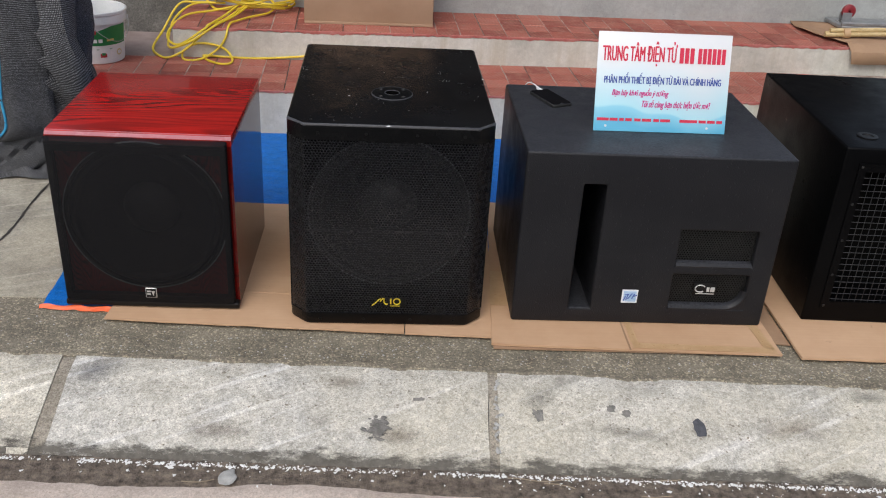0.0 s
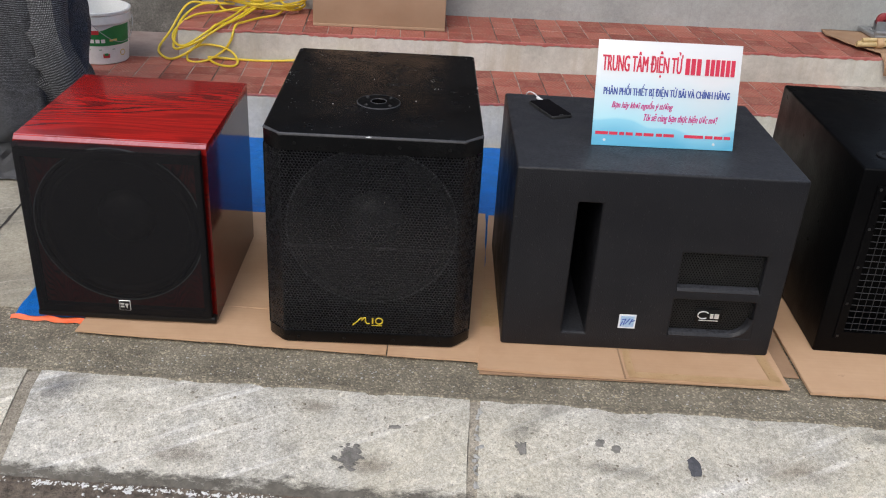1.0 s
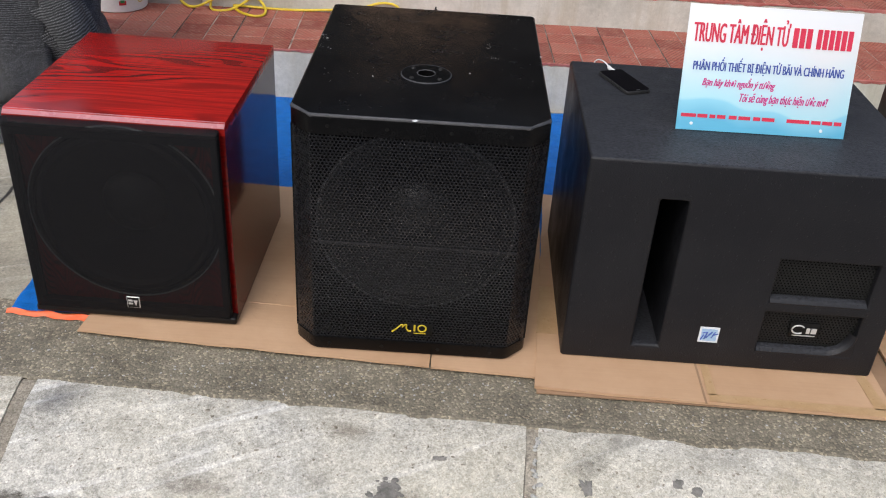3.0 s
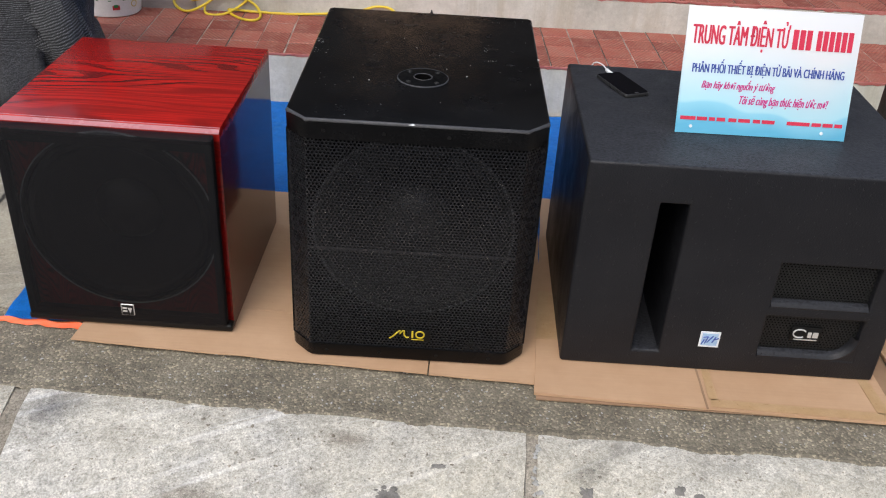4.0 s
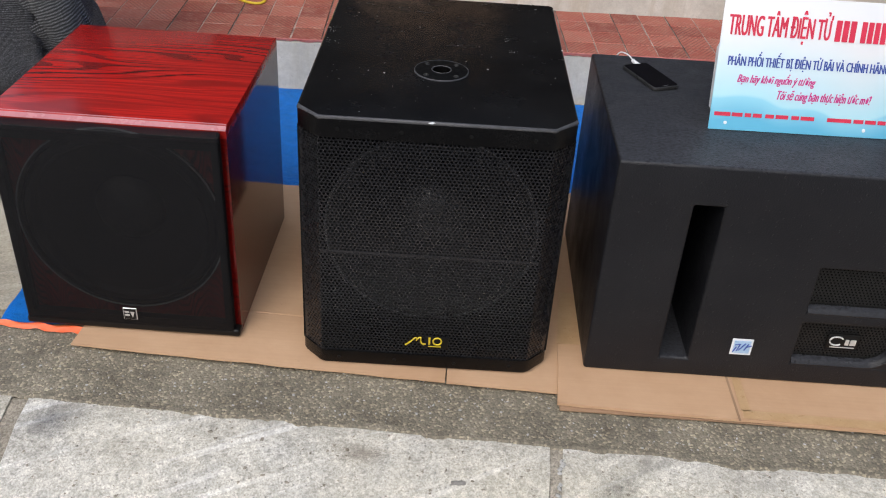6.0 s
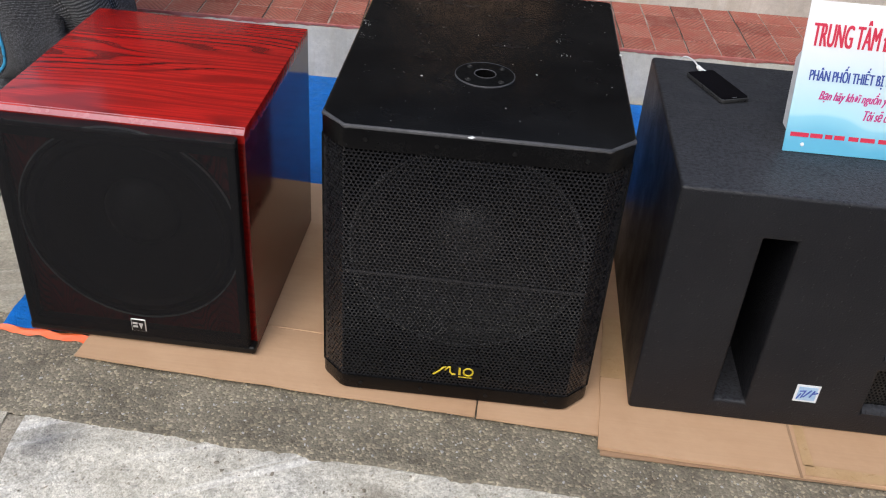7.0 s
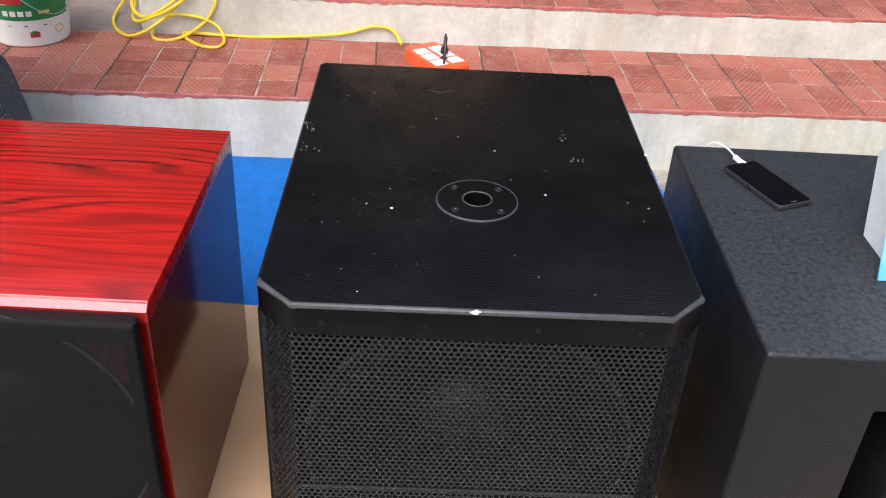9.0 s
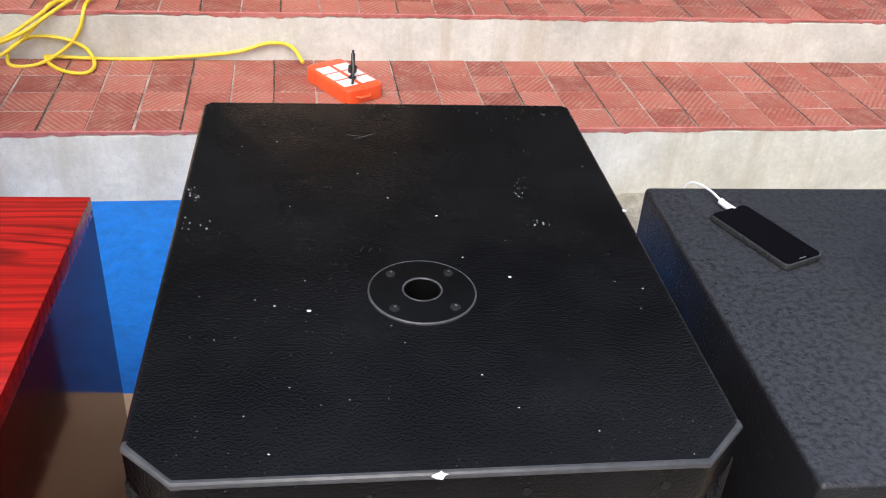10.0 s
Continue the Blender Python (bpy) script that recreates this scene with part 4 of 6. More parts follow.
# ---------------- perforated black loudspeaker ----------------
def perforated_sub():
    h, d, hw, fw, ch = 0.633, 0.792, 0.2890, 0.2405, 0.048
    t = thing("subwoofer", pose(-0.0655, 2.275, 0.0125, 0, 0, 1.0), "tall black subwoofer with a full perforated metal front", "loudspeaker", "loudspeakers on the pavement")
    c = 0.010
    half = [(fw - c, 0), (fw - 0.2 * c, 0.0018), (fw + 0.72 * c, 0.0072), (hw - 0.68 * c, ch - 0.67 * c), (hw - 0.0016, ch + 0.2 * c), (hw, ch + c), (hw, d - c), (hw - c, d)]
    plan = half + [(-x, y) for x, y in half[::-1]]
    zt, zb = h - 0.046, 0.036
    bm = prism(bmesh.new(), plan, zt, h, 0.007, 4, lambda e: min(v.co.z for v in e.verts) > h - 0.001)
    # round opening for the pole socket
    px, py = 0.0005, 0.273
    cap = max((f for f in bm.faces if f.normal.z > 0.99), key=lambda f: f.calc_area())
    rim_edges = list(cap.edges)
    bmesh.ops.delete(bm, geom=[cap], context="FACES_ONLY")
    ring = [bm.verts.new((px + 0.0215 * math.cos(math.tau * i / 40), py + 0.0215 * math.sin(math.tau * i / 40), h)) for i in range(40)]
    rim_edges += [bm.edges.new((ring[i], ring[(i + 1) % 40])) for i in range(40)]
    bmesh.ops.triangle_fill(bm, edges=rim_edges, use_beauty=True, normal=(0, 0, 1))
    top = part("top", bm, M["black_tex"], t)
    bm = prism(bmesh.new(), plan, 0.0, zb, 0.004, 3, lambda e: max(v.co.z for v in e.verts) < 0.001)
    part("base", bm, M["black_tex"], t)
    for s in (-1, 1):
        part("side_panel", box(bmesh.new(), *sorted((s * hw, s * (hw - 0.018))), ch, d, zb, zt), M["black_tex"], t)
    part("back_panel", box(bmesh.new(), -hw + 0.018, hw - 0.018, d - 0.018, d, zb, zt), M["black_tex"], t)
    cz = 0.345
    bm = baffle(bmesh.new(), hw - 0.018, zb, zt, 0.222, ch + 0.012, cz)
    part("front_baffle", bm, M["cavity"], t)
    driver(t, 0.0, cz, ch + 0.010, 0.225, M["rubber"], M["gasket"])
    diag = math.hypot(hw - fw, ch)

    def place(u, w, dep):
        if abs(u) <= fw:
            return (u, 0.004 + dep, w)
        k = (abs(u) - fw) / diag
        s = 1 if u > 0 else -1
        return (s * (fw + k * (hw - fw) - 0.7 * dep), 0.004 + k * ch + 0.7 * dep, w)

    span = fw + diag * 0.94
    g = hex_grille("grille", -span, span, zb - 0.002, zt + 0.003, 0.0088, 0.0035, place, M["grille_steel"], t, lambda u, w: abs(u) > span - 0.012, label="black perforated steel grille")
    part("grille_seam", box(bmesh.new(), -fw, fw, 0.0026, 0.0046, 0.3085, 0.3145), M["grille_steel"], g)
    # Grey tube along the front edge: wear plus a painted highlight.
    bm = bmesh.new()
    e = 0.0042
    tube(bm, [(-hw + e + 0.001, ch + 0.006, h - e - 0.0004), (-hw + e, ch + 0.002, h - e), (-fw + 0.002, e, h - e), (fw - 0.002, e, h - e), (hw - e, ch + 0.002, h - e), (hw - e - 0.001, ch + 0.006, h - e - 0.0004)], 0.0046, 10)
    part("edge_wear", bm, M["edge_wear"], top, "rubbed front edge with its highlight painted grey")
    # pole socket in the top
    bm = lathe(bmesh.new(), [(0.0605, h - 0.001), (0.0605, h + 0.0022), (0.0585, h + 0.0028), (0.030, h + 0.0018), (0.0225, h + 0.0042), (0.0205, h + 0.0036), (0.0205, h + 0.0010)], 64, (px, py, 0), "z")
    cup = part("pole_socket", bm, M["flange"], t, "round black pole-mount flange")
    # Both socket rims get their bright ring highlight from this grey.
    bm = lathe(bmesh.new(), [(0.0612, h), (0.0612, h + 0.0020), (0.0600, h + 0.0030), (0.0592, h + 0.0026)], 64, (px, py, 0), "z")
    part("rim", bm, M["edge_wear"], cup)
    bm = lathe(bmesh.new(), [(0.0232, h + 0.0036), (0.0226, h + 0.0048), (0.0212, h + 0.0046), (0.0206, h + 0.0038)], 48, (px, py, 0), "z")
    part("inner_rim", bm, M["edge_wear"], cup)
    bm = lathe(bmesh.new(), [(0.0208, h + 0.0030), (0.0206, h - 0.042), (0.001, h - 0.042)], 40, (px, py, 0), "z")
    part("socket_hole", bm, M["cavity"], cup)
    for a in (45, 135, 225, 315):
        bm = lathe(bmesh.new(), [(0.0062, h + 0.0020), (0.0056, h + 0.0044), (0.003, h + 0.0046), (0.0022, h + 0.0034), (0.0008, h + 0.0034)], 16, (px + 0.047 * math.cos(radians(a)), py + 0.047 * math.sin(radians(a)), 0), "z")
        part("screw", bm, M["screw"], cup)
    # grille screws on the top and bottom bands
    for x in (-0.20, -0.07, 0.07, 0.20):
        for z in (h - 0.026, 0.018):
            bm = lathe(bmesh.new(), [(0.0045, -0.0002), (0.0040, -0.0014), (0.0007, -0.0016)], 14, (x, 0, z))
            part("screw", bm, M["badge_black"], t)
    # white paint chips and pale scuffs on the top
    rng = random.Random(4)
    bm = bmesh.new()
    z = h + 0.0004
    blob(bm, -0.0085, 0.0035, h - 0.0012, 0.0074, 11, 0.5, 0.9, 0.2, 0.0016, rng)
    blob(bm, 0.214, 0.006, h - 0.0010, 0.0035, 7, 0.5, 0.8, 0.2, 0.001, rng)
    blob(bm, 0.226, 0.012, h - 0.0008, 0.0024, 7, 0.5, 0.8, 0.2, 0.001, rng)
    blob(bm, hw - 0.003, 0.452, h - 0.0008, 0.0042, 8, 0.4, 0.8, 0.4, 0.001, rng)
    blob(bm, -0.125, 0.242, z, 0.0022, 7, 0.3, 0.8, 0, 0.0004, rng)
    blob(bm, 0.105, 0.300, z, 0.0022, 7, 0.3, 0.9, 0, 0.0004, rng)
    blob(bm, 0.035, 0.44, z, 0.0018, 6, 0.3, 0.9, 0, 0.0004, rng)
    for cx, cy, sx, sy, k in ((0.155, 0.517, 0.006, 0.014, 12), (0.168, 0.42, 0.010, 0.006, 10), (-0.275, 0.50, 0.005, 0.012, 12), (-0.27, 0.43, 0.012, 0.010, 8), (0.16, 0.74, 0.05, 0.02, 12), (0.22, 0.755, 0.03, 0.01, 5)):
        for _ in range(k):
            blob(bm, cx + rng.gauss(0, sx), cy + rng.gauss(0, sy), z, rng.uniform(0.0004, 0.0011), 6, 0.5, rng.uniform(0.5, 1), rng.random() * 3, 0.0003, rng)
    for _ in range(38):
        blob(bm, rng.uniform(-0.25, 0.27), 0.03 + 0.72 * rng.random() ** 1.5, z, rng.choice((0.0005, 0.0006, 0.0007, 0.0008, 0.0012)), 6, 0.4, 0.8, 0, 0.0003, rng)
    part("paint_chips", bm, M["white_chip"], top, "scattered white paint chips")["kind"] = "stuff"
    bm = bmesh.new()
    for cx, cy, n2, ln, ang in ((-0.055, 0.665, 3, 0.030, 0.25), (-0.05, 0.36, 3, 0.012, 1.5), (0.20, 0.62, 2, 0.012, 1.0), (-0.08, 0.59, 2, 0.010, 0.5)):
        for _ in range(n2):
            a = ang + rng.gauss(0, 0.22)
            blob(bm, cx + rng.gauss(0, 0.012), cy + rng.gauss(0, 0.008), z, ln * rng.uniform(0.3, 0.6), 8, 0.3, 0.04, a, 0.0002, rng)
    for _ in range(30):
        blob(bm, rng.uniform(-0.22, 0.22), rng.uniform(0.005, 0.012), h - 0.0012, rng.uniform(0.001, 0.006), 8, 0.4, 0.15, 0, 0.0006, rng)
    part("scuffs", bm, M["faint_chip"], top, "faint grey scuffs")["kind"] = "stuff"
    # yellow script badge, drawn as plain strokes
    def stroke(bm, pts, r):
        tube(bm, [(x, -0.0015, z0) for x, z0 in pts], r, 6)
    bm = box(bmesh.new(), -0.002, 0.054, -0.0012, 0.003, 0.060, 0.094, 0.002, 2)
    bd = part("badge", bm, M["badge_black"], t, "black badge with yellow strokes")
    bm = bmesh.new()
    stroke(bm, [(-0.045, 0.066), (-0.034, 0.076), (-0.024, 0.088), (-0.020, 0.090), (-0.021, 0.080), (-0.014, 0.090), (-0.010, 0.091), (-0.010, 0.078), (-0.005, 0.071), (0.002, 0.072)], 0.0020)
    box(bm, 0.008, 0.0125, -0.0030, 0.0, 0.072, 0.091)
    lathe(bm, [(0.0115, 0.0), (0.0115, -0.0026), (0.0105, -0.0032), (0.0085, -0.0030), (0.0075, 0.0)], 28, (0.0285, 0, 0.0810))
    part("badge_lettering", bm, M["badge_yellow"], bd, "raised yellow strokes")
    bm = box(bmesh.new(), 0.008, 0.038, -0.0018, 0.0, 0.0645, 0.0668)
    part("badge_bar", bm, M["badge_yellow"], bd)
    return t


perforated_sub()


# ---------------- wide ported loudspeaker ----------------
def panel_with_openings(bm, xs, zs, openings, y0, depth):
    """A front face cut into cells; listed cells are left open and get inner walls of the given depth."""
    grid = {}

    def vert(i, j, y):
        key = (i, j, y)
        if key not in grid:
            grid[key] = bm.verts.new((xs[i], y, zs[j]))
        return grid[key]

    op = set(openings)
    for i in range(len(xs) - 1):
        for j in range(len(zs) - 1):
            if (i, j) in op:
                for (a, b2), nb in ((((i, j), (i + 1, j)), (i, j - 1)), (((i, j + 1), (i + 1, j + 1)), (i, j + 1)), (((i, j), (i, j + 1)), (i - 1, j)), (((i + 1, j), (i + 1, j + 1)), (i + 1, j))):
                    if nb not in op:
                        bm.faces.new((vert(*a, y0), vert(*b2, y0), vert(*b2, y0 + depth), vert(*a, y0 + depth)))
            else:
                bm.faces.new((vert(i, j, y0), vert(i + 1, j, y0), vert(i + 1, j + 1, y0), vert(i, j + 1, y0)))


def shell(bm, xs, zs, d):
    """Sides, top, back and bottom behind such a front."""
    w, h = xs[-1], zs[-1]
    for q in ([(0, 0, z) for z in zs] + [(0, d, h), (0, d, 0)], [(w, 0, z) for z in zs] + [(w, d, h), (w, d, 0)], [(x, 0, h) for x in xs] + [(w, d, h), (0, d, h)], [(x, 0, 0) for x in xs] + [(w, d, 0), (0, d, 0)], [(0, d, 0), (w, d, 0), (w, d, h), (0, d, h)]):
        bm.faces.new([bm.verts.new(p) for p in q])


def wide_sub():
    w, d, h = 0.784, 0.618, 0.558
    t = thing("subwoofer", pose(0.315, 2.312, 0.0145, 0, 0, 0.3), "wide matt black subwoofer with a slot port and two vents", "loudspeaker", "loudspeakers on the pavement")
    xs = [0, 0.174, 0.240, 0.482, 0.718, w]
    zs = [0, 0.050, 0.058, 0.176, 0.205, 0.325, 0.462, h]
    bm = bmesh.new()
    panel_with_openings(bm, xs, zs, [(1, 1), (1, 2), (1, 3), (1, 4), (1, 5), (3, 2), (3, 4)], 0.0, 0.022)
    # shell: sides, top, back, bottom
    shell(bm, xs, zs, d)
    bmesh.ops.remove_doubles(bm, verts=bm.verts[:], dist=1e-5)
    bmesh.ops.recalc_face_normals(bm, faces=bm.faces[:])
    es = [e for e in bm.edges if len(e.link_faces) == 2 and e.calc_face_angle(0) > 0.5]
    bmesh.ops.bevel(bm, geom=es, offset=0.008, segments=4, profile=0.5, affect="EDGES", clamp_overlap=True)
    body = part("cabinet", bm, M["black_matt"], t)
    # deep slot port
    bm = bmesh.new()
    x0, x1, z0, z1 = 0.174, 0.240, 0.050, 0.462
    vs = [bm.verts.new((x, y, z)) for y in (0.020, 0.42) for x, z in ((x0, z0), (x1, z0), (x1, z1), (x0, z1))]
    for i in range(4):
        j = (i + 1) % 4
        bm.faces.new((vs[i], vs[j], vs[4 + j], vs[4 + i]))
    bm.faces.new(vs[4:])
    part("slot_port", bm, M["black_matt"], body)
    # vents: backing, sloping sill and perforated sheet
    for z0, z1, cut in ((0.205, 0.325, False), (0.058, 0.176, True)):
        bm = box(bmesh.new(), 0.478, 0.722, 0.050, 0.056, z0 - 0.004, z1 + 0.004)
        back = part("vent_backing", bm, M["cavity"], body)
        hex_grille("vent_grille", 0.480, 0.720, z0, z1 + 0.002, 0.0084, 0.0031, lambda u, q, dep: (u, 0.0205 + dep, q), M["rubber"], back)
        bm = bmesh.new()
        path = [(0.483, z0, 0.0, 1.0), (0.560, z0, 0.0, 1.0)]
        if cut:
            path += [(0.655 + 0.063 * math.sin(q), z0 + 0.063 - 0.063 * math.cos(q), -math.sin(q), math.cos(q)) for q in [k * math.pi / 28 for k in range(15)]]
        else:
            path.append((0.716, z0, 0.0, 1.0))
        rows = [[bm.verts.new((x + nx * o, y, z + nz * o)) for y, o in ((0.0008, -0.004), (-0.0006, 0.0), (0.004, 0.007), (0.011, 0.011), (0.0195, 0.013))] for x, z, nx, nz in path]
        for ra, rb in zip(rows, rows[1:]):
            for j in range(4):
                bm.faces.new((ra[j], rb[j], rb[j + 1], ra[j + 1]))
        part("vent_sill", bm, M["black_matt"], body)
        if cut:
            # rounded lower corner of the lower vent
            bm = bmesh.new()
            front = [bm.verts.new((x, 0.0006, z)) for x, z, nx, nz in path[2:]]
            tip = bm.verts.new((0.7205, 0.0006, z0 - 0.002))
            for fa, fb in zip(front, front[1:]):
                bm.faces.new((fa, fb, tip))
            part("vent_corner", bm, M["black_matt"], body)
    # silver badge drawn as plain strokes
    bm = box(bmesh.new(), 0.555, 0.630, 0.0145, 0.017, 0.098, 0.142, 0.003, 2)
    bd = part("badge", bm, M["badge_black"], t, "black badge with silver strokes")
    bm = bmesh.new()
    tube(bm, [(0.577 + 0.016 * math.cos(a), 0.0135, 0.122 + 0.012 * math.sin(a)) for a in [0.6 + k * 0.3 for k in range(17)]], 0.0020, 6)
    for x0, x1 in ((0.597, 0.6055), (0.609, 0.622)):
        box(bm, x0, x1, 0.012, 0.0146, 0.112, 0.127)
    box(bm, 0.565, 0.622, 0.013, 0.0146, 0.103, 0.1052)
    part("badge_lettering", bm, M["silver"], bd)
    # small security sticker
    bm = box(bmesh.new(), 0.333, 0.382, -0.0012, 0.0002, 0.074, 0.120, 0.0003, 1)
    st = part("sticker", bm, M["sticker_white"], t, "small pale blue and white sticker")
    bm = box(bmesh.new(), 0.338, 0.377, -0.0018, -0.0012, 0.079, 0.115)
    part("sticker_field", bm, M["sticker_blue"], st)
    bm = bmesh.new()
    for k, (x, z, l, ang) in enumerate(((0.342, 0.090, 0.016, 1.2), (0.350, 0.096, 0.022, 1.3), (0.358, 0.098, 0.024, 1.0), (0.368, 0.098, 0.020, 1.2), (0.374, 0.100, 0.012, 0.4), (0.346, 0.104, 0.010, 0.2))):
        dx, dz = math.cos(ang) * l / 2, math.sin(ang) * l / 2
        tube(bm, [(x - dx, -0.0021, z - dz), (x + dx, -0.0021, z + dz)], 0.0017, 5)
    part("sticker_marks", bm, M["ink_blue"], st)
    return t


wide_sub()


# ---------------- mesh-fronted loudspeaker ----------------
def mesh_sub():
    w, d, h = 0.64, 0.735, 0.588
    t = thing("subwoofer", pose(1.248, 2.36, 0.0140, 0, 0, -1.4), "rough black subwoofer with a wire mesh front", "loudspeaker", "loudspeakers on the pavement")
    xs = [0, 0.072, 0.55, w]
    zs = [0, 0.075, 0.515, h]
    bm = bmesh.new()
    panel_with_openings(bm, xs, zs, [(1, 1)], 0.0, 0.14)
    shell(bm, xs, zs, d)
    bmesh.ops.remove_doubles(bm, verts=bm.verts[:], dist=1e-5)
    bmesh.ops.recalc_face_normals(bm, faces=bm.faces[:])
    es = [e for e in bm.edges if len(e.link_faces) == 2 and e.calc_face_angle(0) > 0.5]
    bmesh.ops.bevel(bm, geom=es, offset=0.007, segments=3, profile=0.5, affect="EDGES")
    body = part("cabinet", bm, M["black_rough"], t)
    bm = box(bmesh.new(), 0.074, 0.548, 0.135, 0.139, 0.077, 0.513)
    part("cavity_back", bm, M["cavity"], body)
    bm = bmesh.new()
    for x0, x1, z0, z1 in ((0.048, 0.072, 0.050, 0.540), (0.55, 0.574, 0.050, 0.540), (0.072, 0.55, 0.050, 0.075), (0.072, 0.55, 0.515, 0.540)):
        box(bm, x0, x1, -0.004, 0.001, z0, z1)
    fr = part("mesh_frame", bm, M["black_rough"], t)
    for k in range(24):
        x = 0.074 + k * 0.0206
        bm = tube(bmesh.new(), [(x, 0.0035, 0.072), (x, 0.0035, 0.518)], 0.0011, 5)
        part("wire", bm, M["wire"], fr)
    for k in range(22):
        z = 0.082 + k * 0.0206
        bm = tube(bmesh.new(), [(0.070, 0.0015, z), (0.552, 0.0015, z)], 0.0011, 5)
        part("wire", bm, M["wire"], fr)
    for x in (0.058, 0.30, 0.564):
        for z in (0.060, 0.17, 0.29, 0.41, 0.53):
            if x == 0.30 and 0.1 < z < 0.5:
                continue
            bm = lathe(bmesh.new(), [(0.0045, -0.0038), (0.0038, -0.0056), (0.0007, -0.0060)], 12, (x, 0, z))
            part("screw", bm, M["screw"], fr)
    bm = lathe(bmesh.new(), [(0.030, h - 0.001), (0.030, h + 0.003), (0.026, h + 0.004), (0.017, h + 0.003), (0.016, h + 0.0006), (0.001, h + 0.0006)], 32, (0.10, 0.10, 0), "z")
    part("pole_socket", bm, M["badge_black"], t)
    return t


mesh_sub()


# ---------------- sign on the wide loudspeaker ----------------
def sign():
    top = 0.0145 + 0.558
    w, hh = 0.403, 0.291
    t = thing("sign", pose(0.533, 2.498, top + 0.001, 0, 0, 1.2), "white and sky-blue shop sign board standing on the wide loudspeaker", "sign")
    lean = pose(0, 0, 0, -17, 0, 0)
    bm = box(bmesh.new(), 0, w, 0.0, 0.004, 0, hh, 0.0015, 2)
    board = part("board", bm, M["sign_print"], t)
    board.matrix_local = lean
    for s in (0.03, w - 0.034):
        bm = bmesh.new()
        a = [bm.verts.new((s + q, 0.088 * z / 0.30 + 0.006 + (y - 0.006), z)) for q in (0, 0.003) for _, y, z in ((0, 0.006, 0.0), (0, 0.006, 0.24), (0, 0.13, 0.13), (0, 0.13, 0.0))]
        bm.faces.new(a[:4])
        bm.faces.new(a[4:][::-1])
        for i in range(4):
            j = (i + 1) % 4
            bm.faces.new((a[i], a[j], a[4 + j], a[4 + i]))
        part("stand", bm, M["sign_white"], t, "white folded side bracket")

    def place(x, z, tilt=0.0):
        return pose(x, -0.0008, z, 90, 0, 0)

    lettering("heading", "TRUNG TÂM ĐIỆN TỬ", 0.222, 0.072, place(0.014, 0.194), M["ink_red"], board, 0, 0.0011)
    for x, ww in [(0.2465 + 0.0158 * k, 0.0122) for k in range(3)] + [(0.3025 + 0.0144 * k, 0.0110) for k in range(6)]:
        bm = box(bmesh.new(), x, x + ww, -0.0012, -0.0004, 0.205, 0.250, 0.001, 1)
        part("name_bar", bm, M["ink_red"], board)
    lettering("subheading", "PHÂN PHỐI THIẾT BỊ ĐIỆN TỬ BÃI VÀ CHÍNH HÃNG", 0.354, 0.038, place(0.023, 0.136), M["ink_blue"], board, 0, 0.0007)
    lettering("slogan", "Bạn hãy khơi nguồn ý tưởng", 0.172, 0.028, place(0.049, 0.101), M["ink_pink"], board, 0.4, 0.0006)
    lettering("slogan", "Tôi sẽ cùng bạn thực hiện ước mơ!", 0.208, 0.028, place(0.142, 0.067), M["ink_pink"], board, 0.4, 0.0006)
    for x, ww in ((0.009, 0.036), (0.048, 0.024), (0.077, 0.014), (0.095, 0.020), (0.123, 0.019), (0.146, 0.028), (0.181, 0.017), (0.202, 0.030), (0.261, 0.054), (0.320, 0.022), (0.346, 0.024), (0.374, 0.018)):
        bm = box(bmesh.new(), x, x + ww, -0.0010, -0.0004, 0.0310, 0.0395)
        part("text_bar", bm, M["ink_red"], board)
    for x in (0.036, 0.346):
        bm = lathe(bmesh.new(), [(0.004, 0.0), (0.0034, -0.002), (0.0007, -0.0024)], 12, (x, 0, 0.016))
        part("rivet", bm, M["sticker_white"], board)
    return t


sign()


# ---------------- phone ----------------
def phone():
    ax = Vector((0.0625, -0.1425, 0))
    t = thing("phone", pose(0.443, 2.776, 0.0145 + 0.558 + 0.0005, 0, 0, math.degrees(math.atan2(ax.y, ax.x)) + 90), "black smartphone charging, lying on the wide loudspeaker", "phone")
    bm = box(bmesh.new(), -0.0365, 0.0365, -0.0765, 0.0765, 0, 0.009, 0.009, 4, lambda e: abs(e.verts[0].co.z - e.verts[1].co.z) > 0.005)
    es = [e for e in bm.edges if all(v.co.z > 0.0089 for v in e.verts) or all(v.co.z < 0.0001 for v in e.verts)]
    bmesh.ops.bevel(bm, geom=es, offset=0.002, segments=2, profile=0.5, affect="EDGES")
    case = part("case", bm, M["phone_case"], t)
    bm = box(bmesh.new(), -0.0338, 0.0338, -0.0738, 0.0738, 0.0085, 0.0098, 0.007, 3, lambda e: abs(e.verts[0].co.z - e.verts[1].co.z) > 0.0005)
    scr = part("screen", bm, M["phone_glass"], t, "glossy black glass")
    bm = box(bmesh.new(), -0.006, 0.006, -0.0705, -0.0690, 0.0097, 0.0101)
    part("earpiece", bm, M["steel"], scr)
    return t


